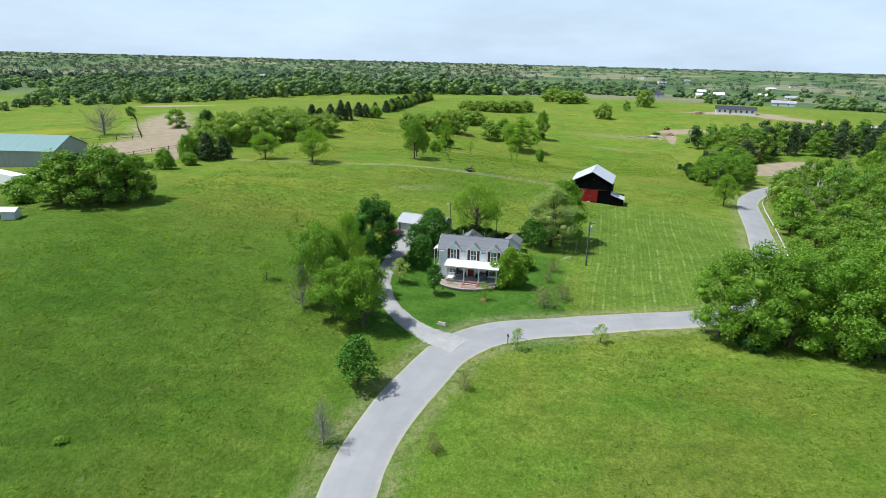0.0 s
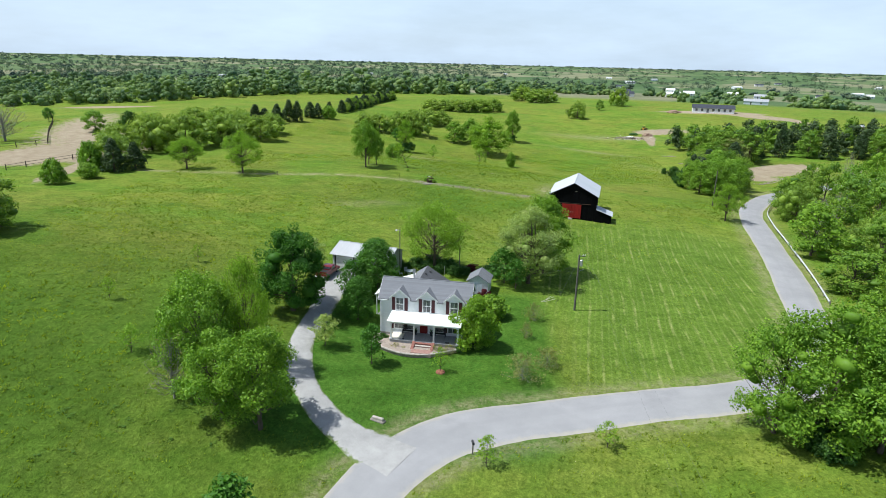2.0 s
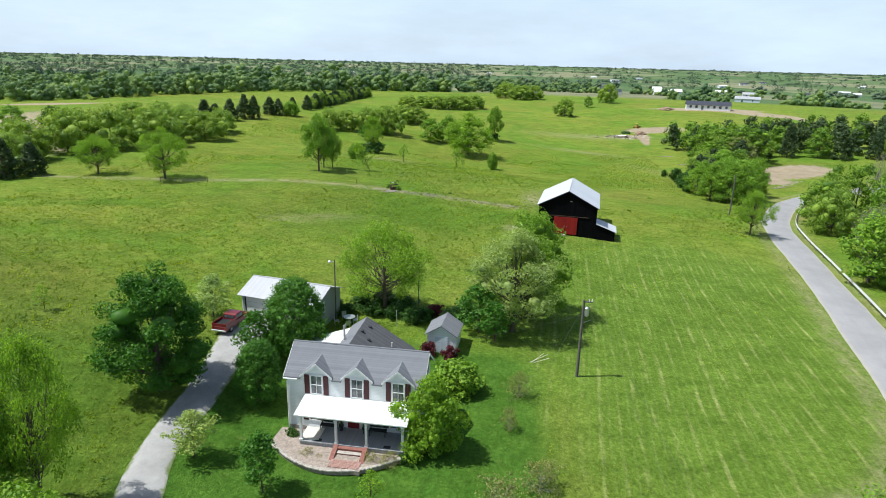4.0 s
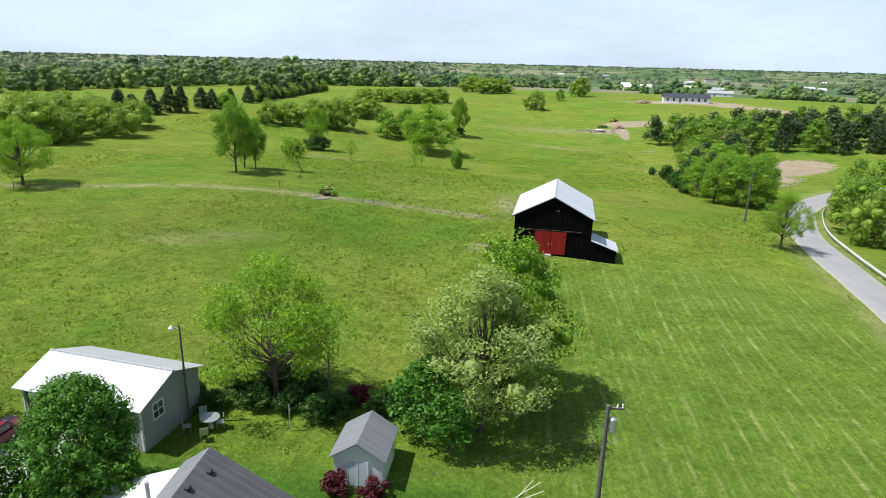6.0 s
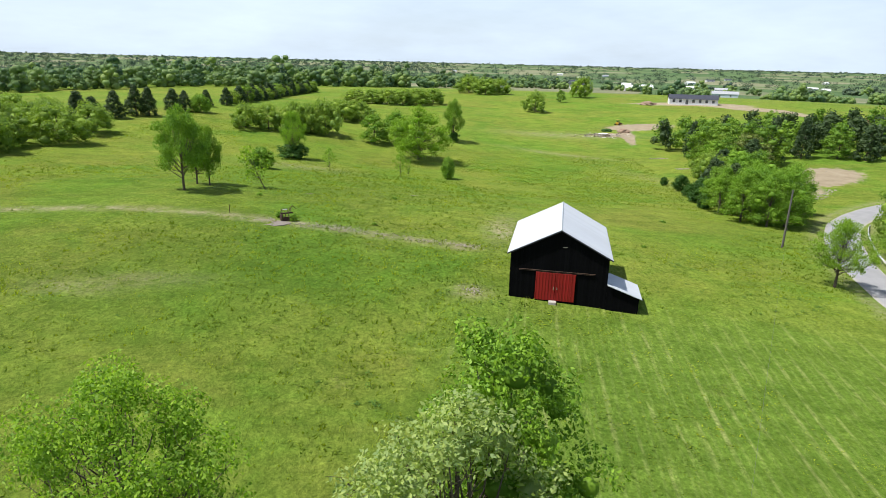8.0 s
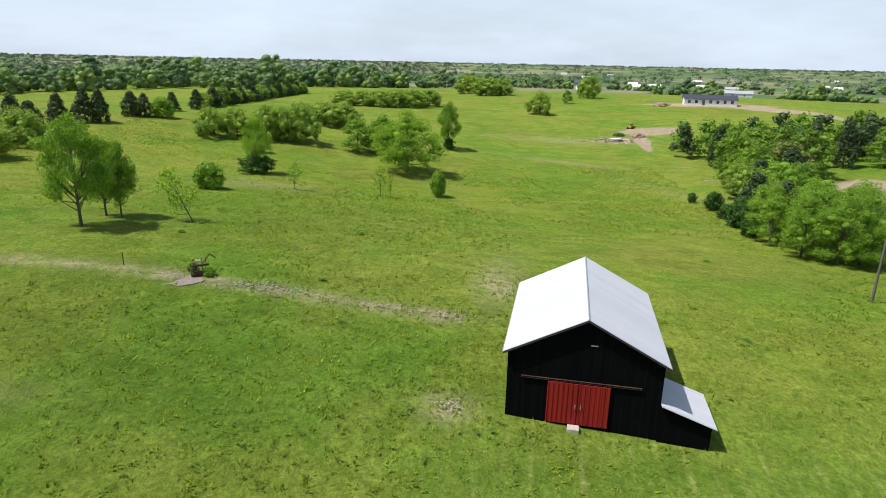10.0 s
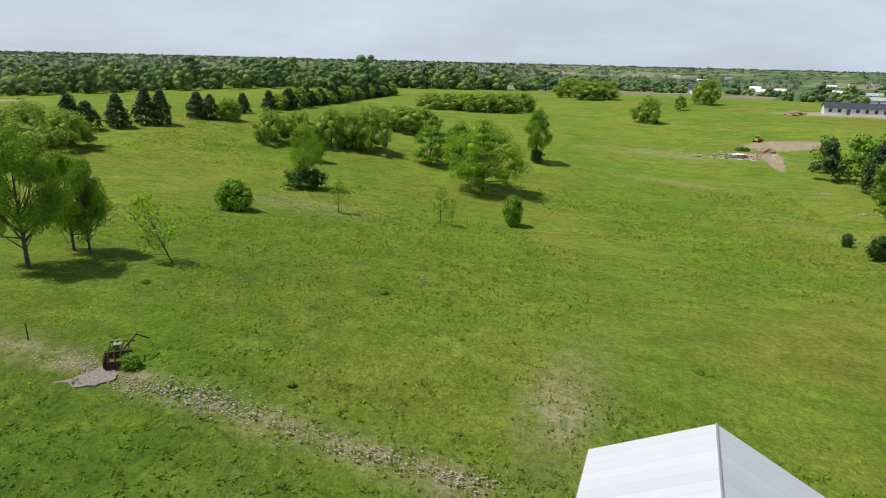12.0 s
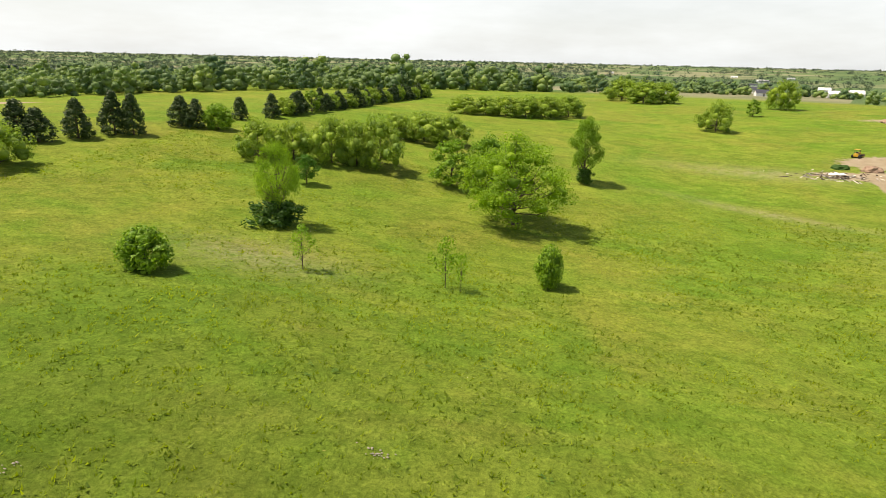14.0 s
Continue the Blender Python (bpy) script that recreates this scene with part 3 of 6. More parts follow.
def build_house():
    h = thing("farmhouse", HOUSE, "white two-storey farmhouse with three front gables and porch", "house")
    W, D, EZ, RZ, RY = 5.0, 4.5, 4.72, 6.40, 2.25
    box("foundation", -W - 0.02, W + 0.02, -0.02, D + 0.02, -1.0, 0.55, STONE, h, label="rough stone foundation")
    solid("wall", [(-W, 0, 0.55), (-W, D, 0.55), (-W, D, EZ), (-W, RY, RZ - 0.1), (-W, 0, EZ)], (2 * W, 0, 0), WHITE, h, "white lap siding")
    k = (RZ - EZ) / RY
    for x0, x1 in ((-W - 0.3, -4.0), (-1.6, -0.85), (1.45, 2.2), (4.65, W + 0.3)):
        solid("eave", [(x0, -0.16, EZ - 0.16 * k), (x0, 0.02, EZ + 0.02 * k), (x0, 0.02, EZ + 0.02 * k + 0.09), (x0, -0.16, EZ - 0.16 * k + 0.09)], (x1 - x0, 0, 0), SHINGLE, h)
    for y0, off in ((0.02, -0.02), (D + 0.14, 0.14)):
        ze = EZ - off * k
        ring = [(-W - 0.3, y0, ze), (-W - 0.3, RY, RZ), (-W - 0.3, RY, RZ + 0.09), (-W - 0.3, y0, ze + 0.09)]
        solid("roof", ring, (2 * W + 0.6, 0, 0), SHINGLE, h, "grey asphalt shingle roof")
    tube("ridge_cap", [(-W - 0.3, RY, RZ + 0.08), (W + 0.3, RY, RZ + 0.08)], 0.07, SHINGLE, h)
    for sx in (-1, 1):
        for y0 in (-0.16, D + 0.16):
            ze = EZ - 0.16 * k
            x = sx * (W + 0.3)
            solid("bargeboard", [(x, y0, ze - 0.14), (x, RY, RZ - 0.14), (x, RY, RZ + 0.06), (x, y0, ze + 0.06)], (sx * 0.03, 0, 0), TRIM, h)
    GZ, GH = 5.82, 1.18
    for xc in (-2.8, 0.3, 3.4):
        g = solid("gable", [(xc - GH, 0.004, EZ - 0.1), (xc + GH, 0.004, EZ - 0.1), (xc + GH, 0.004, EZ + 0.1), (xc, 0.004, GZ - 0.12), (xc - GH, 0.004, EZ + 0.1)], (0, 1.2, 0), WHITE, h, "white sided front gable")
        yb = (GZ - EZ) / k + 0.15
        for s in (-1, 1):
            e, m = GH + 0.06, 0.0
            zb = EZ + 0.06
            ring = [(xc, -0.12, GZ), (xc, yb, GZ), (xc + s * e, 0.12, zb), (xc + s * e, -0.12, zb)]
            solid("gable_roof", ring, (0, 0, 0.11), SHINGLE, h)
            solid("gable_trim", [(xc, -0.125, GZ + 0.10), (xc, -0.125, GZ - 0.06), (xc + s * e, -0.125, zb - 0.07), (xc + s * e, -0.125, zb + 0.09)], (0, -0.03, 0), TRIM, h)
        window(h, xc, 3.42, 0.80, 1.42, 0, -1, True, True)
    # ground-floor openings under the porch
    for xc in (-2.9, 3.3):
        window(h, xc, 1.15, 0.95, 1.35, 0, -1, True, True)
    d = box("front_door", -0.45, 0.45, -0.05, -0.003, 0.78, 2.80, REDDOOR, h, 0.01, "red panelled front door")
    box("door_glass", -0.28, 0.28, -0.062, -0.051, 1.85, 2.6, GLASS, d)
    bm = bmesh.new()
    add_box(bm, -0.58, -0.45, -0.06, -0.003, 0.78, 2.93), add_box(bm, 0.45, 0.58, -0.06, -0.003, 0.78, 2.93), add_box(bm, -0.45, 0.45, -0.06, -0.003, 2.80, 2.93)
    part("door_frame", bm, TRIM, h)
    for yc in (1.2, 3.3):
        window(h, yc, 3.3, 0.8, 1.4, W, 1, False)
        window(h, yc, 1.2, 0.8, 1.4, W, 1, False)
        window(h, yc, 3.3, 0.8, 1.4, -W, -1, False)
        window(h, yc, 1.2, 0.8, 1.4, -W, -1, False)
    for x in (-W - 0.04, W - 0.06):
        box("corner_board", x, x + 0.10, -0.03, 0.07, 0.55, EZ - 0.3, TRIM, h)
    tube("gutter", [(-W - 0.3, -0.2, EZ - 0.16), (-W + 0.75, -0.2, EZ - 0.16)], 0.05, TRIM, h)
    tube("downpipe", [(-W - 0.06, -0.10, EZ - 0.4), (-W - 0.06, -0.10, 0.3)], 0.04, TRIM, h)
    # porch
    P0, P1, PY = -3.45, 4.30, -2.15
    bm = bmesh.new()
    add_box(bm, P0, P1, PY, -0.03, -0.6, 0.68)
    part("porch_base", bm, PORCH_FLOOR, h, "grey painted porch skirting")
    box("porch_floor", P0 - 0.05, P1 + 0.05, PY - 0.06, -0.03, 0.684, 0.76, PORCH_FLOOR, h)
    ring = [(P0 - 0.25, -0.03, 3.22), (P0 - 0.25, PY - 0.30, 2.92), (P0 - 0.25, PY - 0.30, 2.99), (P0 - 0.25, -0.03, 3.29)]
    solid("porch_roof", ring, (P1 - P0 + 0.5, 0, 0), PORCH_ROOF, h, "white metal porch roof")
    box("porch_beam", P0, P1, PY, PY + 0.16, 2.68, 2.915, TRIM, h)
    for x0 in (P0, P1 - 0.14):
        box("porch_beam", x0, x0 + 0.14, PY + 0.16, -0.03, 2.70, 2.915, TRIM, h)
    for x in (P0 + 0.12, -0.72, 1.52, P1 - 0.12):
        bm = bmesh.new()
        add_box(bm, x - 0.09, x + 0.09, PY + 0.01, PY + 0.19, 0.76, 2.68, 0.012)
        add_box(bm, x - 0.13, x + 0.13, PY - 0.03, PY + 0.23, 0.764, 0.90, 0.01)
        add_box(bm, x - 0.13, x + 0.13, PY - 0.03, PY + 0.23, 2.56, 2.676, 0.01)
        part("porch_post", bm, TRIM, h, "square white porch post")
    # front steps with brick cheeks
    SX = 0.42
    for i in range(4):
        z = 0.70 - i * 0.175
        y = PY - 0.07 - i * 0.30
        box("step", SX - 0.90, SX + 0.90, y - 0.30, y, z - 0.13 - 0.4, z - 0.045, STEP, h)
        box("tread", SX - 0.90, SX + 0.90, y - 0.32, y, z - 0.04, z, STONE if i % 2 else STEP, h)
    for s in (-1, 1):
        x = SX + s * 1.08
        solid("step_cheek", [(x - 0.16, PY - 0.07, -0.4), (x - 0.16, PY - 1.45, -0.4), (x - 0.16, PY - 1.45, 0.38), (x - 0.16, PY - 0.9, 0.55), (x - 0.16, PY - 0.07, 0.80)], (0.32, 0, 0), STEP, h, "brick step cheek")
    # rear wing
    ex0, ex1, ey1, ezl, ezr, er = -4.6, 2.5, 9.65, 3.45, 3.0, (-1.5, 5.55)
    solid("rear_wall", [(ex0, D + 0.02, -0.6), (ex1, D + 0.02, -0.6), (ex1, D + 0.02, ezr), (er[0], D + 0.02, er[1] - 0.1), (-2.8, D + 0.02, 4.5), (ex0, D + 0.02, ezl + 0.55)], (0, ey1 - D - 0.3, 0), WHITE, h)
    for xe, ze in ((-2.85, 4.62), (ex1 + 0.35, ezr - 0.15)):
        ring = [(er[0], 2.9, er[1]), (xe, 2.9, ze), (xe, ey1, ze), (er[0], ey1, er[1])]
        # Right slope takes the darker shingle, left slope the main roof's.
        solid("rear_roof", ring, (0, 0, 0.09), SHINGLE_DARK if xe > 0 else SHINGLE, h, "rear wing shingle roof, darker on the right slope")
    solid("rear_porch_roof", [(-2.87, 4.75, 4.52), (-7.1, 4.75, 3.05), (-7.1, 9.4, 3.05), (-2.87, 9.4, 4.52)], (0, 0, 0.06), PORCH_ROOF, h, "white metal lean-to porch roof")
    for y in (5.1, 7.1, 9.1):
        box("rear_porch_post", -7.0, -6.88, y - 0.06, y + 0.06, -0.5, 3.06, TRIM, h)
    box("rear_porch_floor", -7.05, -4.62, 4.95, 9.3, -0.5, 0.45, PORCH_FLOOR, h)
    tube("stove_pipe", [(-2.5, 6.1, 4.8), (-2.5, 6.1, 6.3)], 0.09, STEEL, h, 10)
    for x, y in ((-0.9, 8.3), (-0.5, 6.3), (-1.2, 6.9)):
        z = er[1] + (x - er[0]) * (ezr - 0.15 - er[1]) / (ex1 + 0.35 - er[0])
        box("roof_vent", x - 0.12, x + 0.12, y - 0.14, y + 0.14, z, z + 0.24, DARKGREY, h, 0.03)
    tube("vent_pipe", [(1.2, 7.6, 3.4), (1.2, 7.6, 4.35)], 0.05, TRIM, h)
    return h


def in_house(x, y, z, rz=0):
    return HOUSE @ pose(x, y, z, 0, 0, rz)


# ---- barn ----
BARN = pose(17.55, 47.7, 2.35, 0, 0, -10.0)


def build_barn():
    b = thing("tobacco_barn", BARN, "black board barn with bright tin roof and red doors", "barn")
    W, L, EZ, RZ = 4.45, 5.75, 4.42, 6.75
    solid("wall", [(-W, -L, -2.2), (W, -L, -2.2), (W, -L, EZ), (0, -L, RZ - 0.12), (-W, -L, EZ)], (0, 2 * L, 0), BLACKBOARD, b, "black painted vertical boards")
    k = (RZ - EZ) / W
    for s in (-1, 1):
        e = W + 0.30
        ring = [(0, -L - 0.25, RZ), (s * e, -L - 0.25, EZ - 0.30 * k), (s * e, -L - 0.25, EZ - 0.30 * k + 0.05), (0, -L - 0.25, RZ + 0.05)]
        solid("roof", ring, (0, 2 * L + 0.5, 0), BARNROOF, b, "bright galvanised sheet roof")
        solid("rake_board", [(0, -L - 0.26, RZ + 0.02), (s * e, -L - 0.26, EZ - 0.30 * k + 0.02), (s * e, -L - 0.26, EZ - 0.30 * k - 0.10), (0, -L - 0.26, RZ - 0.10)], (0, -0.03, 0), DARKGREY, b)
        tube("eave_rail", [(s * (e + 0.02), -L - 0.2, EZ - 0.30 * k - 0.03), (s * (e + 0.02), L + 0.2, EZ - 0.30 * k - 0.03)], 0.03, WOOD, b)
    tube("ridge_roll", [(0, -L - 0.25, RZ + 0.05), (0, L + 0.25, RZ + 0.05)], 0.05, STEEL, b)
    # vertical boards on the front
    n = int(2 * W / 0.28)
    for i in range(n):
        x0 = -W + i * 2 * W / n
        x1 = x0 + 2 * W / n - 0.015
        top = min(RZ - 0.15 - abs(x0) * k, RZ - 0.15 - abs(x1) * k) - 0.02
        box("board", x0, x1, -L - 0.03, -L - 0.004, -1.4, top, BLACKBOARD, b)
    for x0, x1 in ((-2.02, -0.22), (-0.20, 1.60)):
        d = box("barn_door", x0, x1, -L - 0.12, -L - 0.045, -0.08, 2.62, BARNRED, b, 0.006, "red ribbed metal sliding door")
        for k2 in range(7):
            xr = x0 + 0.06 + k2 * (x1 - x0 - 0.12) / 6
            box("rib", xr - 0.02, xr + 0.02, -L - 0.145, -L - 0.122, -0.06, 2.60, BARNRED, d)
        box("handle", (x0 + x1) / 2 + (0.75 if x0 < -1 else -0.75), (x0 + x1) / 2 + (0.80 if x0 < -1 else -0.70), -L - 0.19, -L - 0.147, 1.0, 1.25, STEEL, d)
    tube("door_rail", [(-3.6, -L - 0.10, 2.80), (3.3, -L - 0.10, 2.80)], 0.035, RUST, b)
    tube("door_rail", [(-3.6, -L - 0.10, 2.70), (3.3, -L - 0.10, 2.70)], 0.02, RUST, b)
    box("door_stone", -0.7, 0.0, -L - 0.75, -L - 0.2, -0.6, -0.03, STONE, b, 0.03)
    box("gable_vent", 0.25, 0.65, -L - 0.06, -L - 0.034, 5.1, 5.16, WOOD, b)
    # lean-to on the side
    y0, y1 = -L - 0.25, -L + 3.6
    solid("lean_to_wall", [(W, y0 + 0.1, -2.2), (W + 2.9, y0 + 0.1, -2.2), (W + 2.9, y0 + 0.1, 0.80), (W, y0 + 0.1, 1.80)], (0, y1 - y0 - 0.2, 0), BLACKBOARD, b)
    solid("lean_to_roof", [(W + 0.01, y0 - 0.1, 1.92), (W + 3.15, y0 - 0.1, 0.82), (W + 3.15, y0 - 0.1, 0.87), (W + 0.01, y0 - 0.1, 1.97)], (0, y1 - y0 + 0.2, 0), BARNROOF, b, "bright tin lean-to roof")
    return b


# ---- garage, shed, farther buildings ----


def build_garage():
    m = pose(-15.9, 6.75, 2.15, 0, 0, -14)
    g = thing("garage", m, "grey metal garage with white tin roof and roller door", "garage")
    W, D, EZ, RZ = 4.2, 2.6, 2.35, 3.35
    solid("wall", [(-W, -D, -1.2), (-W, D, -1.2), (-W, D, EZ), (-W, 0, RZ - 0.08), (-W, -D, EZ)], (2 * W, 0, 0), GREYWALL, g, "pale grey ribbed wall")
    for s in (-1, 1):
        ring = [(-W - 0.35, 0, RZ), (-W - 0.35, s * (D + 0.35), EZ - 0.12), (-W - 0.35, s * (D + 0.35), EZ - 0.07), (-W - 0.35, 0, RZ + 0.05)]
        solid("roof", ring, (2 * W + 0.7, 0, 0), TIN, g, "white ribbed tin roof")
    tube("ridge_roll", [(-W - 0.35, 0, RZ + 0.06), (W + 0.35, 0, RZ + 0.06)], 0.07, TIN, g)
    d = box("roller_door", -3.7, -1.0, -D - 0.05, -D - 0.004, 0.02, 2.15, TRIM, g, label="white sectional garage door")
    for i in range(1, 4):
        box("panel_joint", -3.7, -1.0, -D - 0.058, -D - 0.052, i * 0.54 - 0.012, i * 0.54 + 0.012, GREYWALL, d)
    bm = bmesh.new()
    for a in ((-3.85, -3.7, 0.0, 2.3), (-1.0, -0.85, 0.0, 2.3), (-3.7, -1.0, 2.15, 2.3)):
        add_box(bm, a[0], a[1], -D - 0.07, -D - 0.004, a[2], a[3])
    part("door_frame", bm, DARKGREY, g)
    window(g, -1.2, 1.0, 0.8, 0.9, W, 1, False)
    box("corner_trim", -W - 0.03, -W + 0.09, -D - 0.03, -D + 0.09, -0.5, EZ - 0.1, TRIM, g)
    box("corner_trim", W - 0.09, W + 0.03, -D - 0.03, -D + 0.09, -0.5, EZ - 0.1, TRIM, g)


SHED = pose(0.1, 2.0, 0.45, 0, 0, -7)


def build_shed():
    s = thing("garden_shed", SHED, "small white shed with grey shingle roof", "shed")
    W, L, EZ, RZ = 1.4, 3.0, 2.2, 3.1
    solid("wall", [(-W, 0, -0.8), (W, 0, -0.8), (W, 0, EZ), (0, 0, RZ - 0.06), (-W, 0, EZ)], (0, L, 0), WHITE, s, "white lap siding")
    for k in (-1, 1):
        e = W + 0.22
        q = (RZ - EZ) / W * 0.22
        solid("roof", [(0, -0.22, RZ), (k * e, -0.22, EZ - q), (k * e, -0.22, EZ - q + 0.07), (0, -0.22, RZ + 0.07)], (0, L + 0.44, 0), SHINGLE, s, "grey shingle roof")
    d = box("shed_door", -0.62, 0.62, -0.05, -0.004, 0.02, 1.95, BLUEGREY, s, label="pale blue-white plank door")
    for x in (-0.62, -0.02, 0.58):
        box("batten", x, x + 0.04, -0.066, -0.052, 0.04, 1.93, TRIM, d)
    box("door_step", -0.6, 0.5, -0.75, -0.05, -0.6, 0.08, STONE, s, 0.03)


def far_house(name, x, y, yaw, w, d, h, rz, wall, roof, label, openings=0, kind="house"):
    o = thing(name, pose(x, y, gz(x, y) - 0.05, 0, 0, yaw), label, kind)
    solid("wall", [(-w / 2, -d / 2, -1.5), (-w / 2, d / 2, -1.5), (-w / 2, d / 2, h), (-w / 2, 0, rz - 0.1), (-w / 2, -d / 2, h)], (w, 0, 0), wall, o)
    for s in (-1, 1):
        q = 0.4 * (rz - h) / (d / 2)
        solid("roof", [(-w / 2 - 0.4, 0, rz), (-w / 2 - 0.4, s * (d / 2 + 0.4), h - q), (-w / 2 - 0.4, s * (d / 2 + 0.4), h - q + 0.1), (-w / 2 - 0.4, 0, rz + 0.1)], (w + 0.8, 0, 0), roof, o)
    for i in range(openings):
        xc = -w / 2 + (i + 0.7) * w / (openings + 0.4)
        tall = i == openings // 3
        f = box("window_frame", xc - 0.72, xc + 0.72, -d / 2 - 0.06, -d / 2 - 0.003, 0.05 if tall else 0.7, 2.35, TRIM, o)
        box("pane", xc - 0.58, xc + 0.58, -d / 2 - 0.075, -d / 2 - 0.062, 0.12 if tall else 0.85, 2.2, GLASS, f)
    return o


# ---- trees ----


def tubes_mesh(paths, sides=5):
    verts, faces = [], []
    for pts, radii in paths:
        base = len(verts)
        for i, p in enumerate(pts):
            d = np.subtract(pts[min(i + 1, len(pts) - 1)], pts[max(i - 1, 0)])
            d = d / (np.linalg.norm(d) + 1e-9)
            u = np.cross(d, (0.3, 0.8, 0.5))
            u /= np.linalg.norm(u) + 1e-9
            w = np.cross(d, u)
            for k in range(sides):
                a = 2 * math.pi * k / sides
                verts.append(np.add(p, (u * math.cos(a) + w * math.sin(a)) * radii[i]))
        for i in range(len(pts) - 1):
            for k in range(sides):
                a, b = base + i * sides + k, base + i * sides + (k + 1) % sides
                faces.append((a, b, b + sides, a + sides))
    return verts, faces


def leaves(blobs, n, size, rs, fill=0.35, droop=0.0, tidy=0.6):
    """Small rhombic leaf sprays on and in the given balls of foliage; vertices and faces."""
    blobs = np.asarray(blobs, float)
    pr = blobs[:, 3] ** 2
    pick = rs.choice(len(blobs), n, p=pr / pr.sum())
    d = rs.normal(size=(n, 3))
    d /= np.linalg.norm(d, axis=1)[:, None]
    rad = np.where(rs.rand(n) < fill, rs.rand(n) ** 0.5, rs.uniform(0.82, 1.12, n))
    c = blobs[pick, :3] + d * (blobs[pick, 3] * rad)[:, None] * np.array([1, 1, 0.82])
    nrm = d * tidy + rs.normal(size=(n, 3)) * 0.45 + np.array([0, 0, 0.22])
    nrm /= np.linalg.norm(nrm, axis=1)[:, None]
    t = np.cross(nrm, rs.normal(size=(n, 3)))
    t[:, 2] -= droop
    t /= np.linalg.norm(t, axis=1)[:, None]
    b = np.cross(nrm, t)
    s = size * rs.uniform(0.55, 1.25, n)[:, None]
    v = np.stack([c + t * s, c + b * s * 0.55, c - t * s, c - b * s * 0.55], 1).reshape(-1, 3)
    return v, np.arange(4 * n).reshape(n, 4)


BALL = np.array([(x, y, z) for x in (-1, 0, 1) for y in (-1, 0, 1) for z in (-1, 0, 1) if (x, y, z) != (0, 0, 0)], float)


def ball_faces():
    index = {tuple(int(c) for c in p): i for i, p in enumerate(BALL)}
    out = []
    for ax in range(3):
        for s in (-1, 1):
            for a in (-1, 0):
                for b in (-1, 0):
                    ring = []
                    for da, db in ((0, 0), (1, 0), (1, 1), (0, 1))[::s]:
                        p = [0, 0, 0]
                        p[ax], p[(ax + 1) % 3], p[(ax + 2) % 3] = s, a + da, b + db
                        ring.append(index[tuple(p)])
                    out.append(ring)
    return np.array(out)


BALL_FACES = ball_faces()
BALL /= np.linalg.norm(BALL, axis=1)[:, None]


def clumps(blobs, rs, scale=0.8):
    """Uneven knots of inner twigs and leaves that close the crown behind its outer sprays."""
    V, F = [], []
    for i, (x, y, z, r) in enumerate(blobs):
        V.append(BALL * (r * scale * rs.uniform(0.72, 1.12, (26, 1))) * np.array([1, 1, 0.82]) + (x, y, z))
        F.append(BALL_FACES + 26 * i)
    return np.concatenate(V), np.concatenate(F)


def quads_mesh(name, v, f, mat):
    me = bpy.data.meshes.new(name)
    f = np.asarray(f, np.int32)
    me.vertices.add(len(v))
    me.vertices.foreach_set("co", np.asarray(v, np.float32).ravel())
    me.loops.add(f.size)
    me.loops.foreach_set("vertex_index", f.ravel())
    me.polygons.add(len(f))
    me.polygons.foreach_set("loop_start", np.arange(0, f.size, f.shape[1], dtype=np.int32))
    me.update(calc_edges=True)
    me.materials.append(mat)
    return me


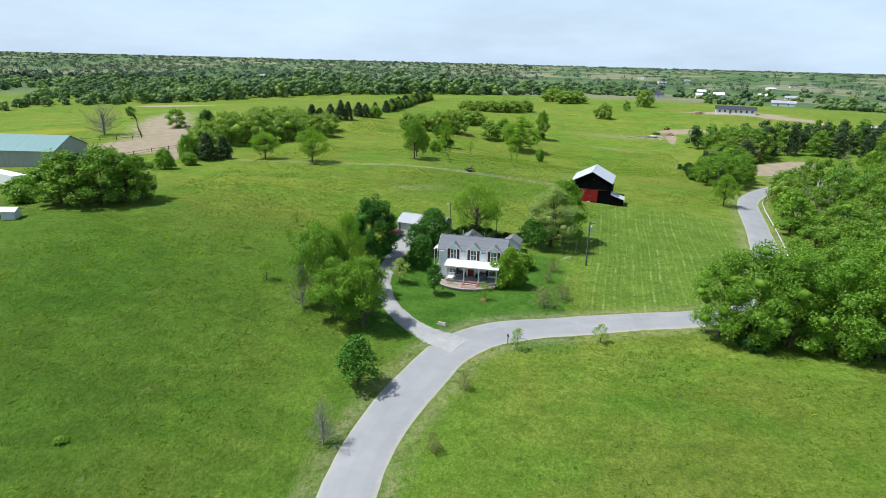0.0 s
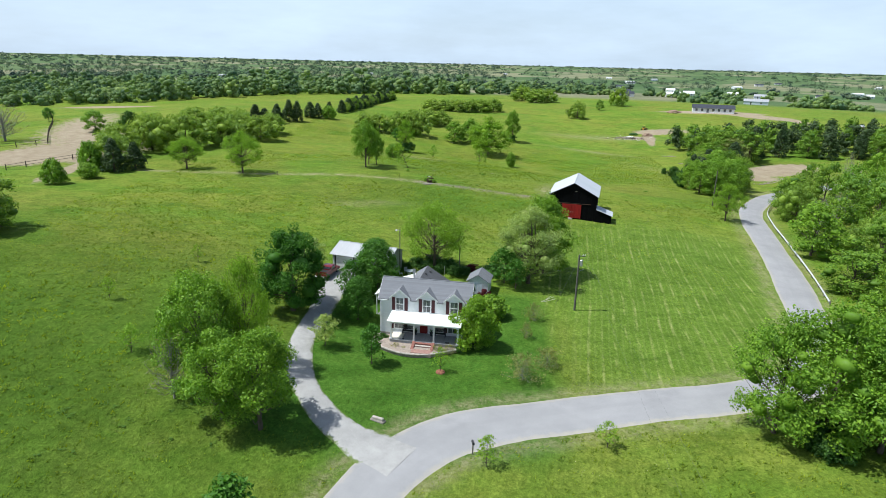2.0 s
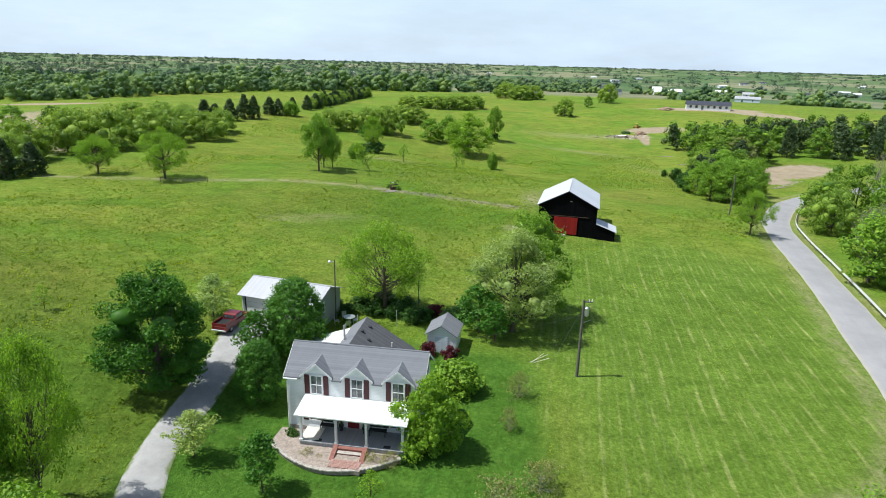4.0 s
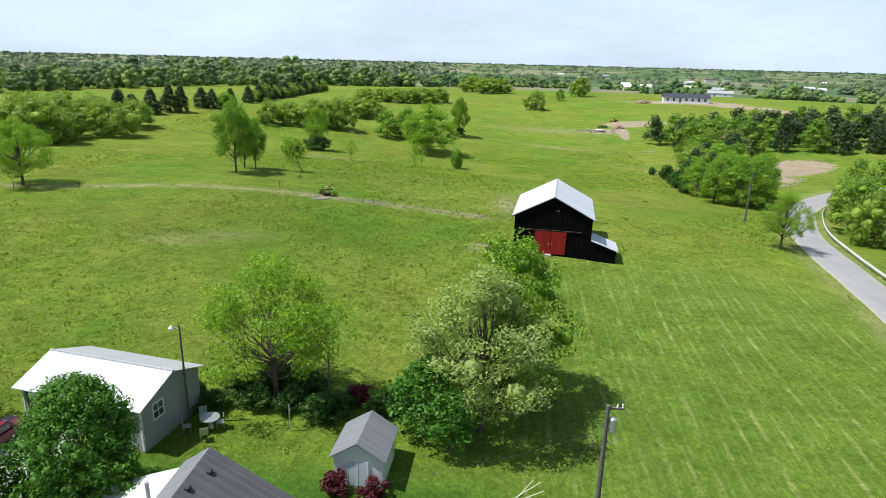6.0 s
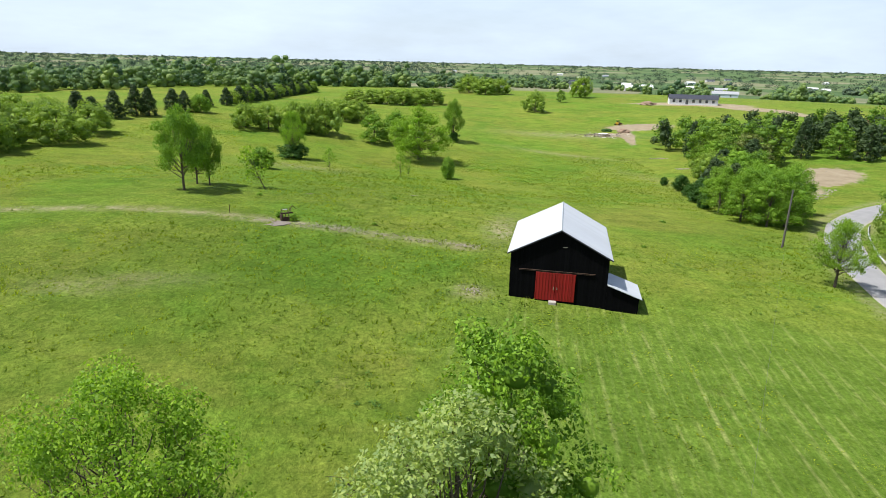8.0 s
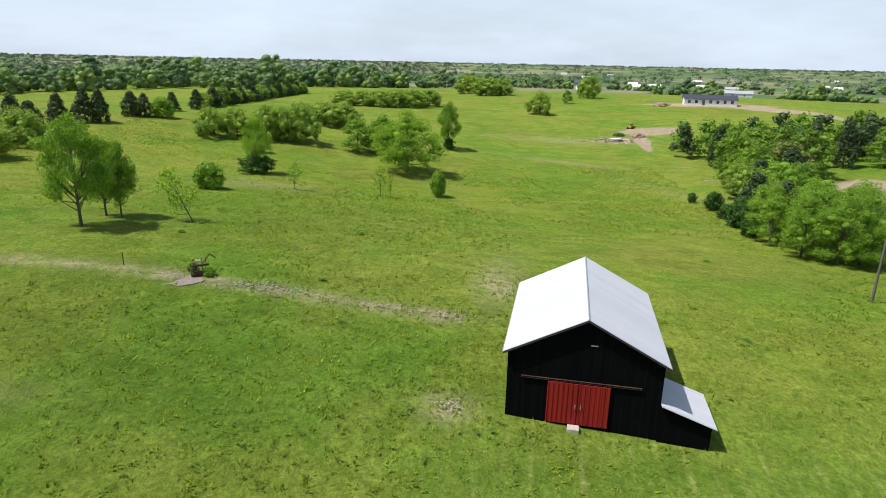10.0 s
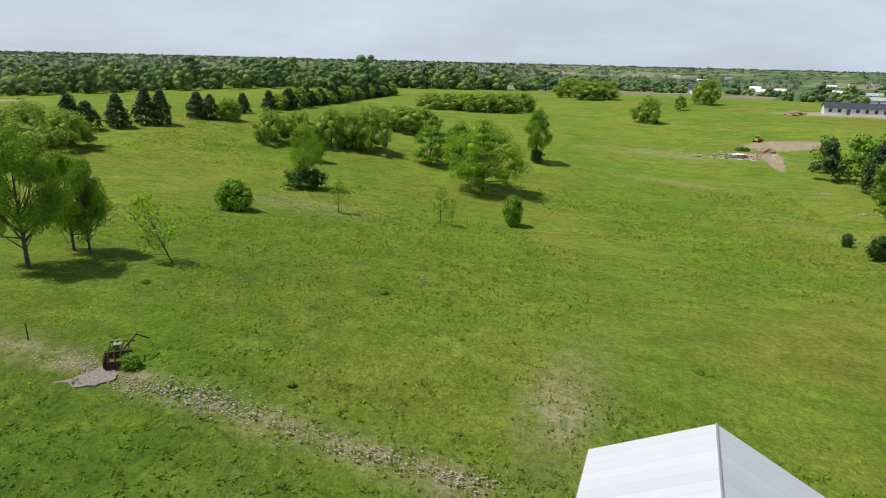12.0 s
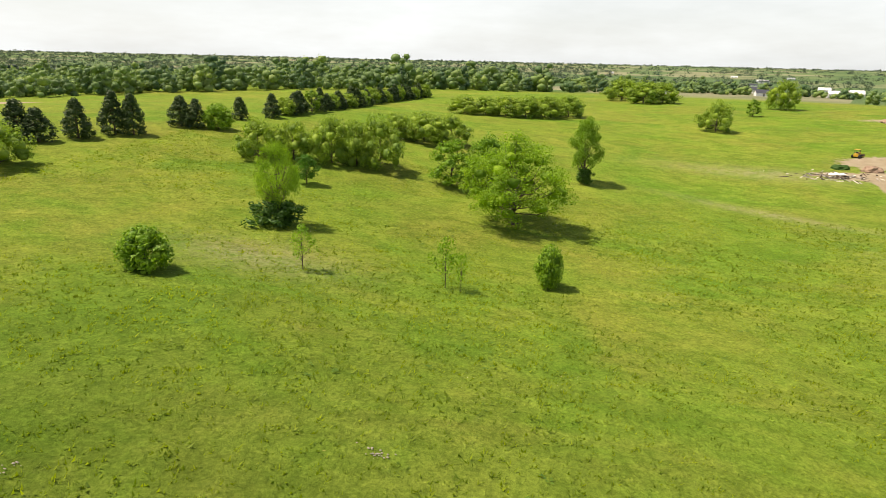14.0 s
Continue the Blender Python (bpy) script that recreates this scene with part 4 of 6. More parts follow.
# height, radius, crown base, leaf count, leaf size, foliage balls, ball size, trunk radius, leaf, bark
KINDS = {
    "maple": (11.0, 4.8, 0.06, 24000, 0.14, 200, (0.45, 0.95), 0.32, LEAF_MAPLE, BARK),
    "round": (7.6, 3.15, 0.04, 27000, 0.088, 230, (0.4, 0.72), 0.2, LEAF_ROUND, BARK),
    "ash": (11.0, 5.6, 0.19, 19000, 0.112, 230, (0.4, 0.85), 0.22, LEAF_ASH, BARK),
    "broad": (9.5, 3.9, 0.20, 17000, 0.120, 150, (0.4, 0.9), 0.2, LEAF_BROAD, BARK),
    "pale": (11.0, 4.2, 0.14, 19000, 0.105, 220, (0.4, 0.8), 0.24, LEAF_PALE, BARK),
    "wood": (12.0, 4.6, 0.05, 4600, 0.215, 110, (0.5, 1.15), 0.2, LEAF_WOOD, BARK),
    "edge": (12.0, 4.6, 0.04, 14000, 0.135, 150, (0.45, 1.0), 0.2, LEAF_BROAD, BARK),
    "light_copse": (11.0, 4.3, 0.03, 3800, 0.235, 110, (0.5, 1.1), 0.2, LEAF_BROAD, BARK),
    "copse": (12.0, 4.6, 0.02, 3800, 0.235, 110, (0.5, 1.1), 0.2, LEAF_WOOD, BARK),
    "thicket": (8.5, 6.0, 0.0, 6400, 0.20, 170, (0.5, 1.0), 0.16, LEAF_THICKET, BARK),
    "cedar": (7.0, 3.0, 0.0, 3000, 0.20, 80, (0.4, 0.8), 0.15, LEAF_CEDAR, BARK),
    "spread": (15.0, 8.6, 0.08, 22000, 0.17, 260, (0.6, 1.25), 0.34, LEAF_ASH, BARK),
    "grey_copse": (11.0, 4.3, 0.03, 3000, 0.24, 100, (0.5, 1.1), 0.2, LEAF_GREY, PALEBARK),
    "bush": (3.2, 2.2, 0.02, 3200, 0.15, 50, (0.4, 0.75), 0.06, LEAF_BROAD, BARK),
    "dark_bush": (3.2, 2.2, 0.02, 3000, 0.15, 50, (0.4, 0.7), 0.06, LEAF_DARK, BARK),
    "red_bush": (1.3, 0.85, 0.02, 1400, 0.09, 24, (0.2, 0.35), 0.03, LEAF_RED, BARK),
    "sapling": (4.0, 1.3, 0.28, 520, 0.12, 40, (0.18, 0.42), 0.045, LEAF_ASH, BARK),
    "young": (4.5, 1.4, 0.20, 2200, 0.12, 55, (0.25, 0.5), 0.06, LEAF_ROUND, BARK),
    "silver": (4.5, 1.4, 0.20, 2400, 0.10, 60, (0.22, 0.5), 0.06, LEAF_PALE, BARK),
    "faded": (2.8, 1.9, 0.04, 1300, 0.09, 60, (0.2, 0.5), 0.03, LEAF_FADED, PALEBARK),
    "bare": (7.0, 2.6, 0.15, 260, 0.12, 70, (0.2, 0.5), 0.11, LEAF_FADED, PALEBARK),
    "weeping": (6.6, 2.5, 0.04, 9500, 0.13, 120, (0.3, 0.75), 0.14, LEAF_ASH, BARK),
}
TREE_MESHES = {}
LOBES = {"maple": 26, "ash": 24, "broad": 15, "pale": 22, "edge": 20, "wood": 16, "copse": 17, "light_copse": 16, "grey_copse": 15, "thicket": 26, "spread": 30}


def lobed_crown(kind, h, r, z0, nb, b0, b1, rs):
    """Foliage balls gathered round the ends of main limbs, with shaded gaps between; also the limbs' own masses."""
    masses, blobs = [], []
    n = LOBES[kind]
    for i in range(n):
        t = (i + rs.uniform(0.2, 0.8)) / n
        ang = i * 2.39996 + rs.uniform(-0.45, 0.45)
        q = r * rs.uniform(0.25, 0.40)
        out = max(0.0, r * profile(kind, t) - q * 0.75) * rs.uniform(0.72, 1.08)
        masses.append((out * math.cos(ang), out * math.sin(ang), z0 + q * 0.55 + (h - z0 - q * 1.35) * t * rs.uniform(0.93, 1.05), q))
    for i in range(nb):
        x, y, z, q = masses[i % n]
        d = rs.normal(size=3) + np.array([0, 0, 0.25])
        d *= q * rs.uniform(0.5, 1.0) / np.linalg.norm(d)
        blobs.append((x + d[0], y + d[1], max(z + d[2] * 0.8, z0 * 0.8 + 0.2), rs.uniform(b0, b1)))
    return masses, blobs

CLOSED = ("thicket", "maple", "round", "wood", "edge", "copse", "light_copse", "grey_copse", "cedar", "bush", "dark_bush", "red_bush", "weeping", "pale", "spread")


def profile(kind, t):
    """The crown's radius, 0 to 1, at a height of 0 to 1 in the crown."""
    if kind == "cedar":
        return max(0.12, (1 - t) ** 0.55) * (0.75 + 0.25 * min(1, t * 6))
    if kind in ("ash", "pale", "bare", "spread"):
        return math.sin(math.pi * min(1, 0.12 + 0.88 * t) ** 0.9) ** 0.6 if t < 0.98 else 0.25
    if "bush" in kind or kind == "faded":
        return math.sqrt(max(0.0, 1 - (t * 0.92) ** 2.4)) * (0.8 + 0.2 * min(1, t * 4))
    return math.sqrt(max(0.02, math.sin(math.pi * (0.16 + 0.82 * t) ** 0.95)))


def tree_meshes(kind, variant):
    key = (kind, variant)
    if key in TREE_MESHES:
        return TREE_MESHES[key]
    h, r, low, n, size, nb, (b0, b1), tr, lm, bk = KINDS[kind]
    rs = np.random.RandomState(17 * sum(map(ord, kind)) % 1000 + variant * 31)
    z0 = h * low
    blobs, paths = [], []
    masses = []
    if kind in LOBES:
        masses, blobs = lobed_crown(kind, h, r, z0, nb, b0, b1, rs)
    else:
        wob = rs.uniform(0, 6.28, 4)
        for i in range(nb):
            t = (i + rs.rand()) / nb
            br = rs.uniform(b0, b1)
            ang = i * 2.39996 + rs.uniform(-0.5, 0.5)
            lump = 1 + 0.28 * math.sin(2 * ang + wob[0] + 5 * t) + 0.22 * math.sin(3 * ang + wob[1] - 7 * t)
            if kind in ("round", "bush", "cedar", "maple"):
                lump = 1 + 0.25 * (lump - 1)
            rad = max(0.0, r * profile(kind, t) * lump - br * 0.8) * (rs.uniform(0.35, 1.0) ** 0.55)
            z = z0 + br * 0.5 + (h - z0 - br * 1.3) * t
            blobs.append((rad * math.cos(ang), rad * math.sin(ang), z, br))
    lean = rs.uniform(-0.03, 0.03, 2) * h
    top = h * (0.93 if kind == "cedar" else 0.72)
    spine = [np.array([lean[0] * (z / h) ** 2, lean[1] * (z / h) ** 2, z]) for z in np.linspace(-0.6, top, 6)]
    paths.append((spine, [tr * 1.35, tr, tr * 0.85, tr * 0.62, tr * 0.42, tr * 0.16]))
    count = {"spread": 60, "ash": 60, "pale": 60, "bare": 70, "broad": 34, "faded": 60}.get(kind, 24)
    for i in rs.permutation(nb)[:count]:
        bx, by, bz, br = blobs[i]
        k = min(max((bz * 0.55 - 0.2) / top, 0.08), 0.85)
        zs = k * top
        a = np.array([lean[0] * (zs / h) ** 2, lean[1] * (zs / h) ** 2, zs])
        e = np.array([bx, by, bz])
        mid = (a + e) / 2 + np.array([bx, by, 0]) * 0.10 + rs.normal(size=3) * 0.06 * r - np.array([0, 0, 0.06 * np.linalg.norm(e - a)])
        q = tr * 0.34 * (1 - 0.5 * k)
        paths.append(([a, mid, e], [q, q * 0.6, q * 0.22]))
        if kind in ("ash", "pale", "bare", "faded"):
            for _ in range(3 if kind != "bare" else 7):
                f = mid + (e - mid) * rs.uniform(0, 1)
                g = f + rs.normal(size=3) * np.array([0.11, 0.11, 0.09]) * r + np.array([0, 0, 0.05 * h])
                paths.append(([f, (f + g) / 2 + rs.normal(size=3) * 0.02 * r, g], [q * 0.32, q * 0.22, q * 0.08]))
    tv, tf = tubes_mesh(paths, 5)
    trunk = quads_mesh("trunk", np.array(tv), tf, bk)
    lv, lf = leaves(blobs, n, size, rs, {"ash": 0.3, "pale": 0.35, "round": 0.15, "maple": 0.2}.get(kind, 0.3), 0.8 if kind == "weeping" else 0.0, 1.0 if kind in ("round", "bush", "cedar") else 0.6)
    if kind in CLOSED:
        far = kind in ("wood", "copse", "thicket", "light_copse", "grey_copse", "cedar")
        cv, cf = clumps([(*m[:2], m[2] - 0.1 * m[3], m[3]) for m in masses], rs, 0.55 if far else 0.34 if kind in ("pale", "spread") else 0.6 if kind == "maple" else 0.46) if masses else clumps(blobs[::3] if far else blobs, rs, 0.74 if far else 0.52)
        lv, lf = np.concatenate([lv, cv]), np.concatenate([lf, cf + len(lv)])
    crown = quads_mesh("crown", lv, lf, lm)
    TREE_MESHES[key] = (trunk, crown, h, r)
    return TREE_MESHES[key]


PLANTED = [0]


def plant(kind, x, y, h, r, name, label, category, group="", z=None, tilt=0.0, variants=3, turn=None):
    if kind == "copse" and r > 0.5 * h:
        kind = "thicket"
    i = PLANTED[0]
    PLANTED[0] += 1
    trunk, crown, h0, r0 = tree_meshes(kind, i % variants)
    ob = new(name)
    ob.matrix_world = pose(x, y, (gz(x, y) if z is None else z) - 0.05, tilt, 0, (i * 137.5) % 360 if turn is None else turn) @ Matrix.Diagonal((r / r0 * (1 + 0.10 * math.sin(i * 1.7)), r / r0 * (1 - 0.10 * math.sin(i * 1.7)), h / h0, 1))
    for nm, me in (("trunk", trunk), ("crown", crown)):
        o = new(nm, me)
        o.parent = ob
    return tagged(ob, label, category, group)


def plant_all(kind, rows, name, label, category, group="", variants=3):
    for x, y, h, r in rows:
        plant(kind, x, y, h, r, name, label, category, group, variants=variants)

build_house()
build_barn()
build_garage()
build_shed()
far_house("ranch_house", 119.0, 288.8, -13, 21.5, 7.0, 2.6, 4.3, WHITE, DARKROOF, "long white single-storey house under construction with dark roof", 7)

# ---- trees of the yard ----
plant("maple", -21.3, -9.9, 10.4, 4.3, "maple_tree", "large dense dark green maple beside the driveway", "tree")
plant("round", -13.0, -1.4, 7.6, 3.4, "pear_tree", "dense egg-shaped green tree beside the garage", "tree")
plant("round", -13.8, -8.6, 5.6, 2.15, "pear_tree", "dense rounded green tree beside the house", "tree")
plant("ash", -6.67, 9.79, 10.7, 5.4, "ash_tree", "open yellow-green tree behind the house", "tree")
plant("pale", 7.06, 7.97, 11.6, 4.9, "blossom_tree", "pale blossoming tree beside the mown field", "tree")
plant("edge", 9.38, 12.32, 12.6, 4.3, "broadleaf_tree", "tall leafy green tree behind the pale tree", "tree")
plant("young", 5.26, 5.25, 4.6, 1.7, "young_tree", "bright green young tree before the pale tree", "tree")
plant("young", 3.66, 7.07, 5.6, 2.3, "young_tree", "small bright green tree beside the shed", "tree")
plant("weeping", 0.59, -13.16, 6.4, 2.35, "weeping_tree", "bright green drooping tree at the porch corner", "tree")
plant("bush", 2.02, -4.27, 2.9, 2.5, "hedge_bush", "clipped rounded green hedge beside the house", "bush")
plant("silver", -15.5, -16.6, 3.8, 1.5, "young_tree", "small pale green young tree on the lawn", "tree", "lawn trees")
plant("young", -9.92, -18.83, 4.7, 1.4, "young_tree", "small young green tree on the lawn", "tree", "lawn trees")
plant("young", -15.7, -3.9, 5.2, 1.7, "young_tree", "upright young tree between the drive and the house", "tree")
plant("silver", -22.9, 3.4, 4.6, 1.9, "blossom_tree", "small pale blossoming tree beside the parked truck", "tree")
plant("sapling", -2.71, -19.22, 2.9, 0.85, "sapling", "thin sapling in a ring of red mulch", "tree")
plant_all("faded", [(5.63, -19.35, 3.0, 2.1), (8.26, -16.36, 2.4, 1.7), (6.34, -9.59, 2.0, 0.8)], "faded_shrub", "twiggy faded shrub on the lawn edge", "bush", "faded shrubs")
plant("faded", 7.32, -4.76, 2.6, 1.2, "faded_shrub", "loose twiggy pale green shrub on the lawn edge", "bush")
plant_all("broad", [(-24.09, -26.44, 11.2, 4.2), (-16.87, -31.46, 9.6, 3.8), (-20.61, -30.81, 8.2, 3.7)], "broadleaf_tree", "leafy green tree in the roadside clump", "tree", "driveway clump")
plant("ash", -21.32, -23.23, 12.4, 2.7, "ash_tree", "thin open tree in the roadside clump", "tree")
plant("bare", -25.76, -29.01, 7.2, 2.6, "bare_tree", "bare grey twiggy tree in the roadside clump", "tree")
plant("young", -14.03, -43.76, 6.2, 2.4, "young_tree", "leafy young tree beside the lane", "tree")
plant("bare", -14.88, -52.53, 5.3, 2.1, "bare_tree", "bare grey twiggy tree beside the lane", "tree")
plant_all("faded", [(-4.38, -52.52, 2.2, 0.9), (-2.76, -42.56, 2.5, 0.8)], "faded_shrub", "small twiggy shrub on the verge", "bush", "verge shrubs")
plant_all("sapling", [(2.44, -33.36, 3.0, 1.0), (12.43, -29.85, 2.5, 1.1), (-33.21, -23.26, 3.1, 1.2), (-35.09, -10.00, 3.0, 0.8), (-37.64, -0.34, 2.6, 0.8), (-26.76, -2.85, 3.8, 1.8), (-41.18, -14.21, 2.8, 0.8)],
          "sapling", "thin sapling standing in the grass", "tree", "field saplings")

# ---- trees of the pasture ----
plant_all("ash", [(-55.56, 56.52, 9.7, 5.2), (-69.9, 58.87, 7.9, 4.3)], "ash_tree", "round open tree in the pasture", "tree", "pasture trees")
plant_all("broad", [(-30.6, 71.2, 12.0, 3.4), (-31.0, 76.6, 9.5, 2.3), (-29.0, 76.2, 8.8, 2.0)], "broadleaf_tree", "tall pasture tree on a bare stem", "tree", "pasture trio")
plant("sapling", -20.98, 76.5, 7.0, 2.0, "leaning_tree", "thin leaning tree with sparse pale leaves", "tree", tilt=25, turn=-90)
plant("bush", -29.3, 101.8, 4.2, 2.7, "round_bush", "dense rounded bush in the pasture", "bush")
plant("dark_bush", -29.5, 125.0, 3.4, 3.4, "dark_shrub", "dark thicket at the foot of a tree", "bush")
plant("ash", -29.5, 125.6, 11.2, 3.2, "ash_tree", "open tree growing out of a thicket", "tree")
plant("sapling", -18.6, 111.2, 4.8, 1.4, "sapling", "small thin tree in the pasture", "tree")
plant_all("sapling", [(-4.5, 114.8, 5.6, 1.5), (-2.7, 114.2, 4.4, 0.7)], "sapling", "pale thin sapling in the pasture", "tree", "twin saplings")
plant("bush", 5.4, 121.8, 5.0, 2.1, "upright_bush", "upright bright green bush in the pasture", "bush")
plant("spread", -2.6, 146.7, 13.6, 8.9, "ash_tree", "broad spreading tree in the middle of the pasture", "tree")
plant_all("light_copse", [(-16.05, 161.8, 8.6, 4.6), (-10.14, 165.3, 9.5, 4.4)], "broadleaf_tree", "leafy tree beside the spreading one", "tree", "pasture grove")
plant("broad", 6.18, 179.9, 13.0, 3.6, "ash_tree", "narrow open tree with a shrub at its foot", "tree")
plant("dark_bush", 6.38, 179.6, 3.2, 2.1, "dark_shrub", "low dark shrub round a trunk", "bush")
plant_all("copse", [(-49.87, 154.7, 7.2, 4.6), (-44.56, 157.7, 7.6, 4.6), (-38.25, 160.3, 9.0, 4.8), (-30.07, 163.4, 10.0, 5.2), (-34.15, 162.1, 9.0, 4.6), (-30.26, 191.7, 7.0, 6.0), (-24.49, 193.9, 7.0, 4.8), (-36.08, 190.6, 6.2, 4.6)],
          "thicket_tree", "leafy thicket tree in the pasture", "tree", "pasture thicket")
plant("young", -35.87, 145.7, 5.0, 2.1, "young_tree", "small bright green tree before the thicket", "tree")
plant_all("copse", [(-35.61, 253.4, 6.0, 6.0), (-28.93, 255.9, 6.4, 5.5), (-22.54, 255.8, 6.8, 6.5), (-16.30, 257.7, 7.0, 6.0), (-10.40, 260.7, 7.6, 6.5), (-3.45, 268.4, 7.4, 6.0)],
          "thicket_tree", "leafy tree of the hedge island", "tree", "hedge island")
plant_all("copse", [(40.67, 257.2, 9.2, 5.4), (57.54, 294.1, 6.4, 2.6), (72.1, 318.6, 11.6, 6.4), (13.97, 349.8, 10.0, 9.0), (22.62, 332.6, 9.8, 8.5), (30.42, 337.1, 9.0, 8.0)],
          "field_tree", "leafy tree standing in the far pasture", "tree", "far pasture trees")
plant_all("cedar", [(-86.0, 139.8, 7.0, 3.9), (-83.1, 140.8, 5.8, 3.5), (-80.6, 146.6, 7.0, 3.6), (-78.1, 152.5, 8.2, 3.4), (-75.5, 154.2, 7.8, 3.2), (-74.4, 166.4, 6.3, 3.6), (-71.4, 167.2, 6.0, 3.2), (-71.0, 182.2, 5.2, 2.8), (-67.9, 190.9, 5.8, 3.2)],
          "cedar_tree", "dark green cedar on the fence line", "tree", "fence line cedars")
plant("bush", -67.5, 168.8, 5.4, 3.4, "round_bush", "pale green bush among the cedars", "bush")
rs = np.random.RandomState(11)
line = spline([(-67.8, 198.3), (-67.8, 205.9), (-68.2, 220.5), (-69.5, 242.0), (-72.0, 270.3), (-72.3, 298.8), (-69.6, 324.6)], 4.2)
for i, p in enumerate(line):
    plant("cedar" if i % 3 else "copse", p[0] + rs.uniform(-1, 1), p[1], rs.uniform(4.8, 7.0), rs.uniform(3.0, 4.2), "hedgerow_tree", "dark leafy tree in the field hedgerow", "tree", "hedgerow")
plant_all("copse", [(-88.5, 131.7, 6.5, 5.0), (-94.2, 127.5, 7.5, 6.0), (-84.9, 125.2, 6.5, 5.5), (-74.6, 125.7, 7.0, 5.5), (-100.3, 123.6, 7.5, 6), (-83.3, 117.8, 7.4, 5.6)], "thicket_tree", "leafy thicket tree on the fence line", "tree", "fence thicket")
plant_all("copse", [(-86.3, 56.93, 8.4, 5.2), (-92.6, 69.8, 9.6, 6.2), (-91.3, 81.2, 10.6, 7.0), (-85.0, 87.8, 10.4, 7.0), (-78.7, 96.0, 10.3, 7.0), (-72.7, 110.5, 8.2, 6.4), (-80.4, 103.9, 9.4, 6.4), (-95.4, 90.0, 10.0, 6.5)],
          "thicket_tree", "leafy tree of the long pasture thicket", "tree", "long thicket")
plant_all("cedar", [(-82.9, 51.66, 7.6, 3.4), (-80.3, 55.46, 6.4, 3.0)], "cedar_tree", "dark cedar at the end of the thicket", "tree", "thicket cedars")
plant_all("bush", [(-88.7, 52.20, 7.0, 2.8), (-85.5, 36.34, 5.2, 2.6), (-83.4, 43.64, 3.4, 2.6)], "round_bush", "green bush beside the farm gate", "bush", "gate bushes")
plant_all("copse", [(-81.3, -2.87, 9.6, 4.8), (-77.4, -3.64, 10.6, 5.0), (-73.2, -2.23, 10.6, 5.0), (-70.4, 0.22, 10.2, 4.6), (-69.3, 3.09, 9.0, 3.8), (-76.5, 3.06, 10.5, 5.0)],
          "farm_tree", "dense leafy tree of the farmyard clump", "tree", "farmyard clump")
plant_all("bush", [(-93.5, 1.87, 4.2, 3.6), (-89.5, -2.59, 3.6, 3.0)], "round_bush", "green bush beside the farmyard", "bush", "farmyard bushes")
plant("bare", -141.8, 90.7, 11.6, 8.2, "bare_tree", "large bare pale tree in the far field", "tree")
plant("light_copse", -126.7, 109.8, 7.2, 4.6, "broadleaf_tree", "small leafy tree in the worked field", "tree")
plant("dark_bush", -114.4, 109.1, 7.0, 3.2, "dark_shrub", "dark shrub round a dead tree", "bush")
plant("young", -166.8, 141.4, 5.2, 2.3, "young_tree", "small tree beside the far fence", "tree")

# ---- woods beside the lane ----
BACK = []
plant_all("edge", [(26.89, -26.74, 11.5, 4.2), (30.13, -28.35, 13.0, 4.8), (33.95, -29.50, 12.5, 5.0), (38.05, -30.51, 12.2, 5.0), (42.11, -32.06, 12.0, 5.0), (35.26, -23.72, 12.0, 4.6), (40.53, -23.81, 12.4, 5.0), (46.33, -21.76, 12.0, 5.0), (50.69, -24.93, 12.4, 5.2), (56.00, -27.26, 12.0, 5.0)],
          "woodland_tree", "leafy tree on the wood's sunny edge", "tree", "wood edge trees", variants=4)
rs = np.random.RandomState(5)
spots = []
for _ in range(6000):
    x, y = rs.uniform(24, 135), rs.uniform(-40, 128)
    d = ROAD_LINE - (x, y)
    i = int(np.argmin((d ** 2).sum(1)))
    t = ROAD_LINE[min(i + 1, len(ROAD_LINE) - 1)] - ROAD_LINE[max(i - 1, 0)]
    side = t[0] * -d[i][1] + t[1] * d[i][0]
    dist = math.hypot(*d[i])
    if side > 0 or dist < (6.0 if y > 0 else 5.0) or y < -16 or x < 27 or (x - 85) ** 2 + (y - 130) ** 2 < 15 ** 2 or (y > 100 and dist < 8):
        continue
    if all((x - a) ** 2 + (y - b) ** 2 > 7.0 ** 2 for a, b in spots):
        spots.append((x, y))
for x, y in spots:
    k = rs.rand()
    near = y < -5
    kind = ("wood" if near or (x < 66 and y < 30) else "copse") if k < 0.74 else "light_copse" if k < 0.9 else "bare"
    hh = rs.uniform(9.5, 13.5) if near or x > 75 else rs.uniform(8.0, 11.5) if y > 45 else rs.uniform(6.5, 10.5)
    plant(kind, x, y, hh, rs.uniform(3.6, 5.0) * (0.8 if kind == "bare" else 1), "woodland_tree", "bare grey tree in the roadside wood" if kind == "bare" else "leafy tree of the wood beside the lane", "tree", "roadside wood", variants=4)
for _ in range(60):
    x, y = rs.uniform(27, 60), rs.uniform(-30.5, -25)
    plant("dark_bush", x, y - 0.06 * (x - 28), rs.uniform(1.8, 3.4), rs.uniform(1.4, 2.2), "undergrowth_bush", "low dark bush at the wood's edge", "bush", "wood edge") if _ < 16 else None
plant("ash", 49.17, 53.04, 8.2, 3.3, "broadleaf_tree", "leafy tree on the verge of the lane", "tree")
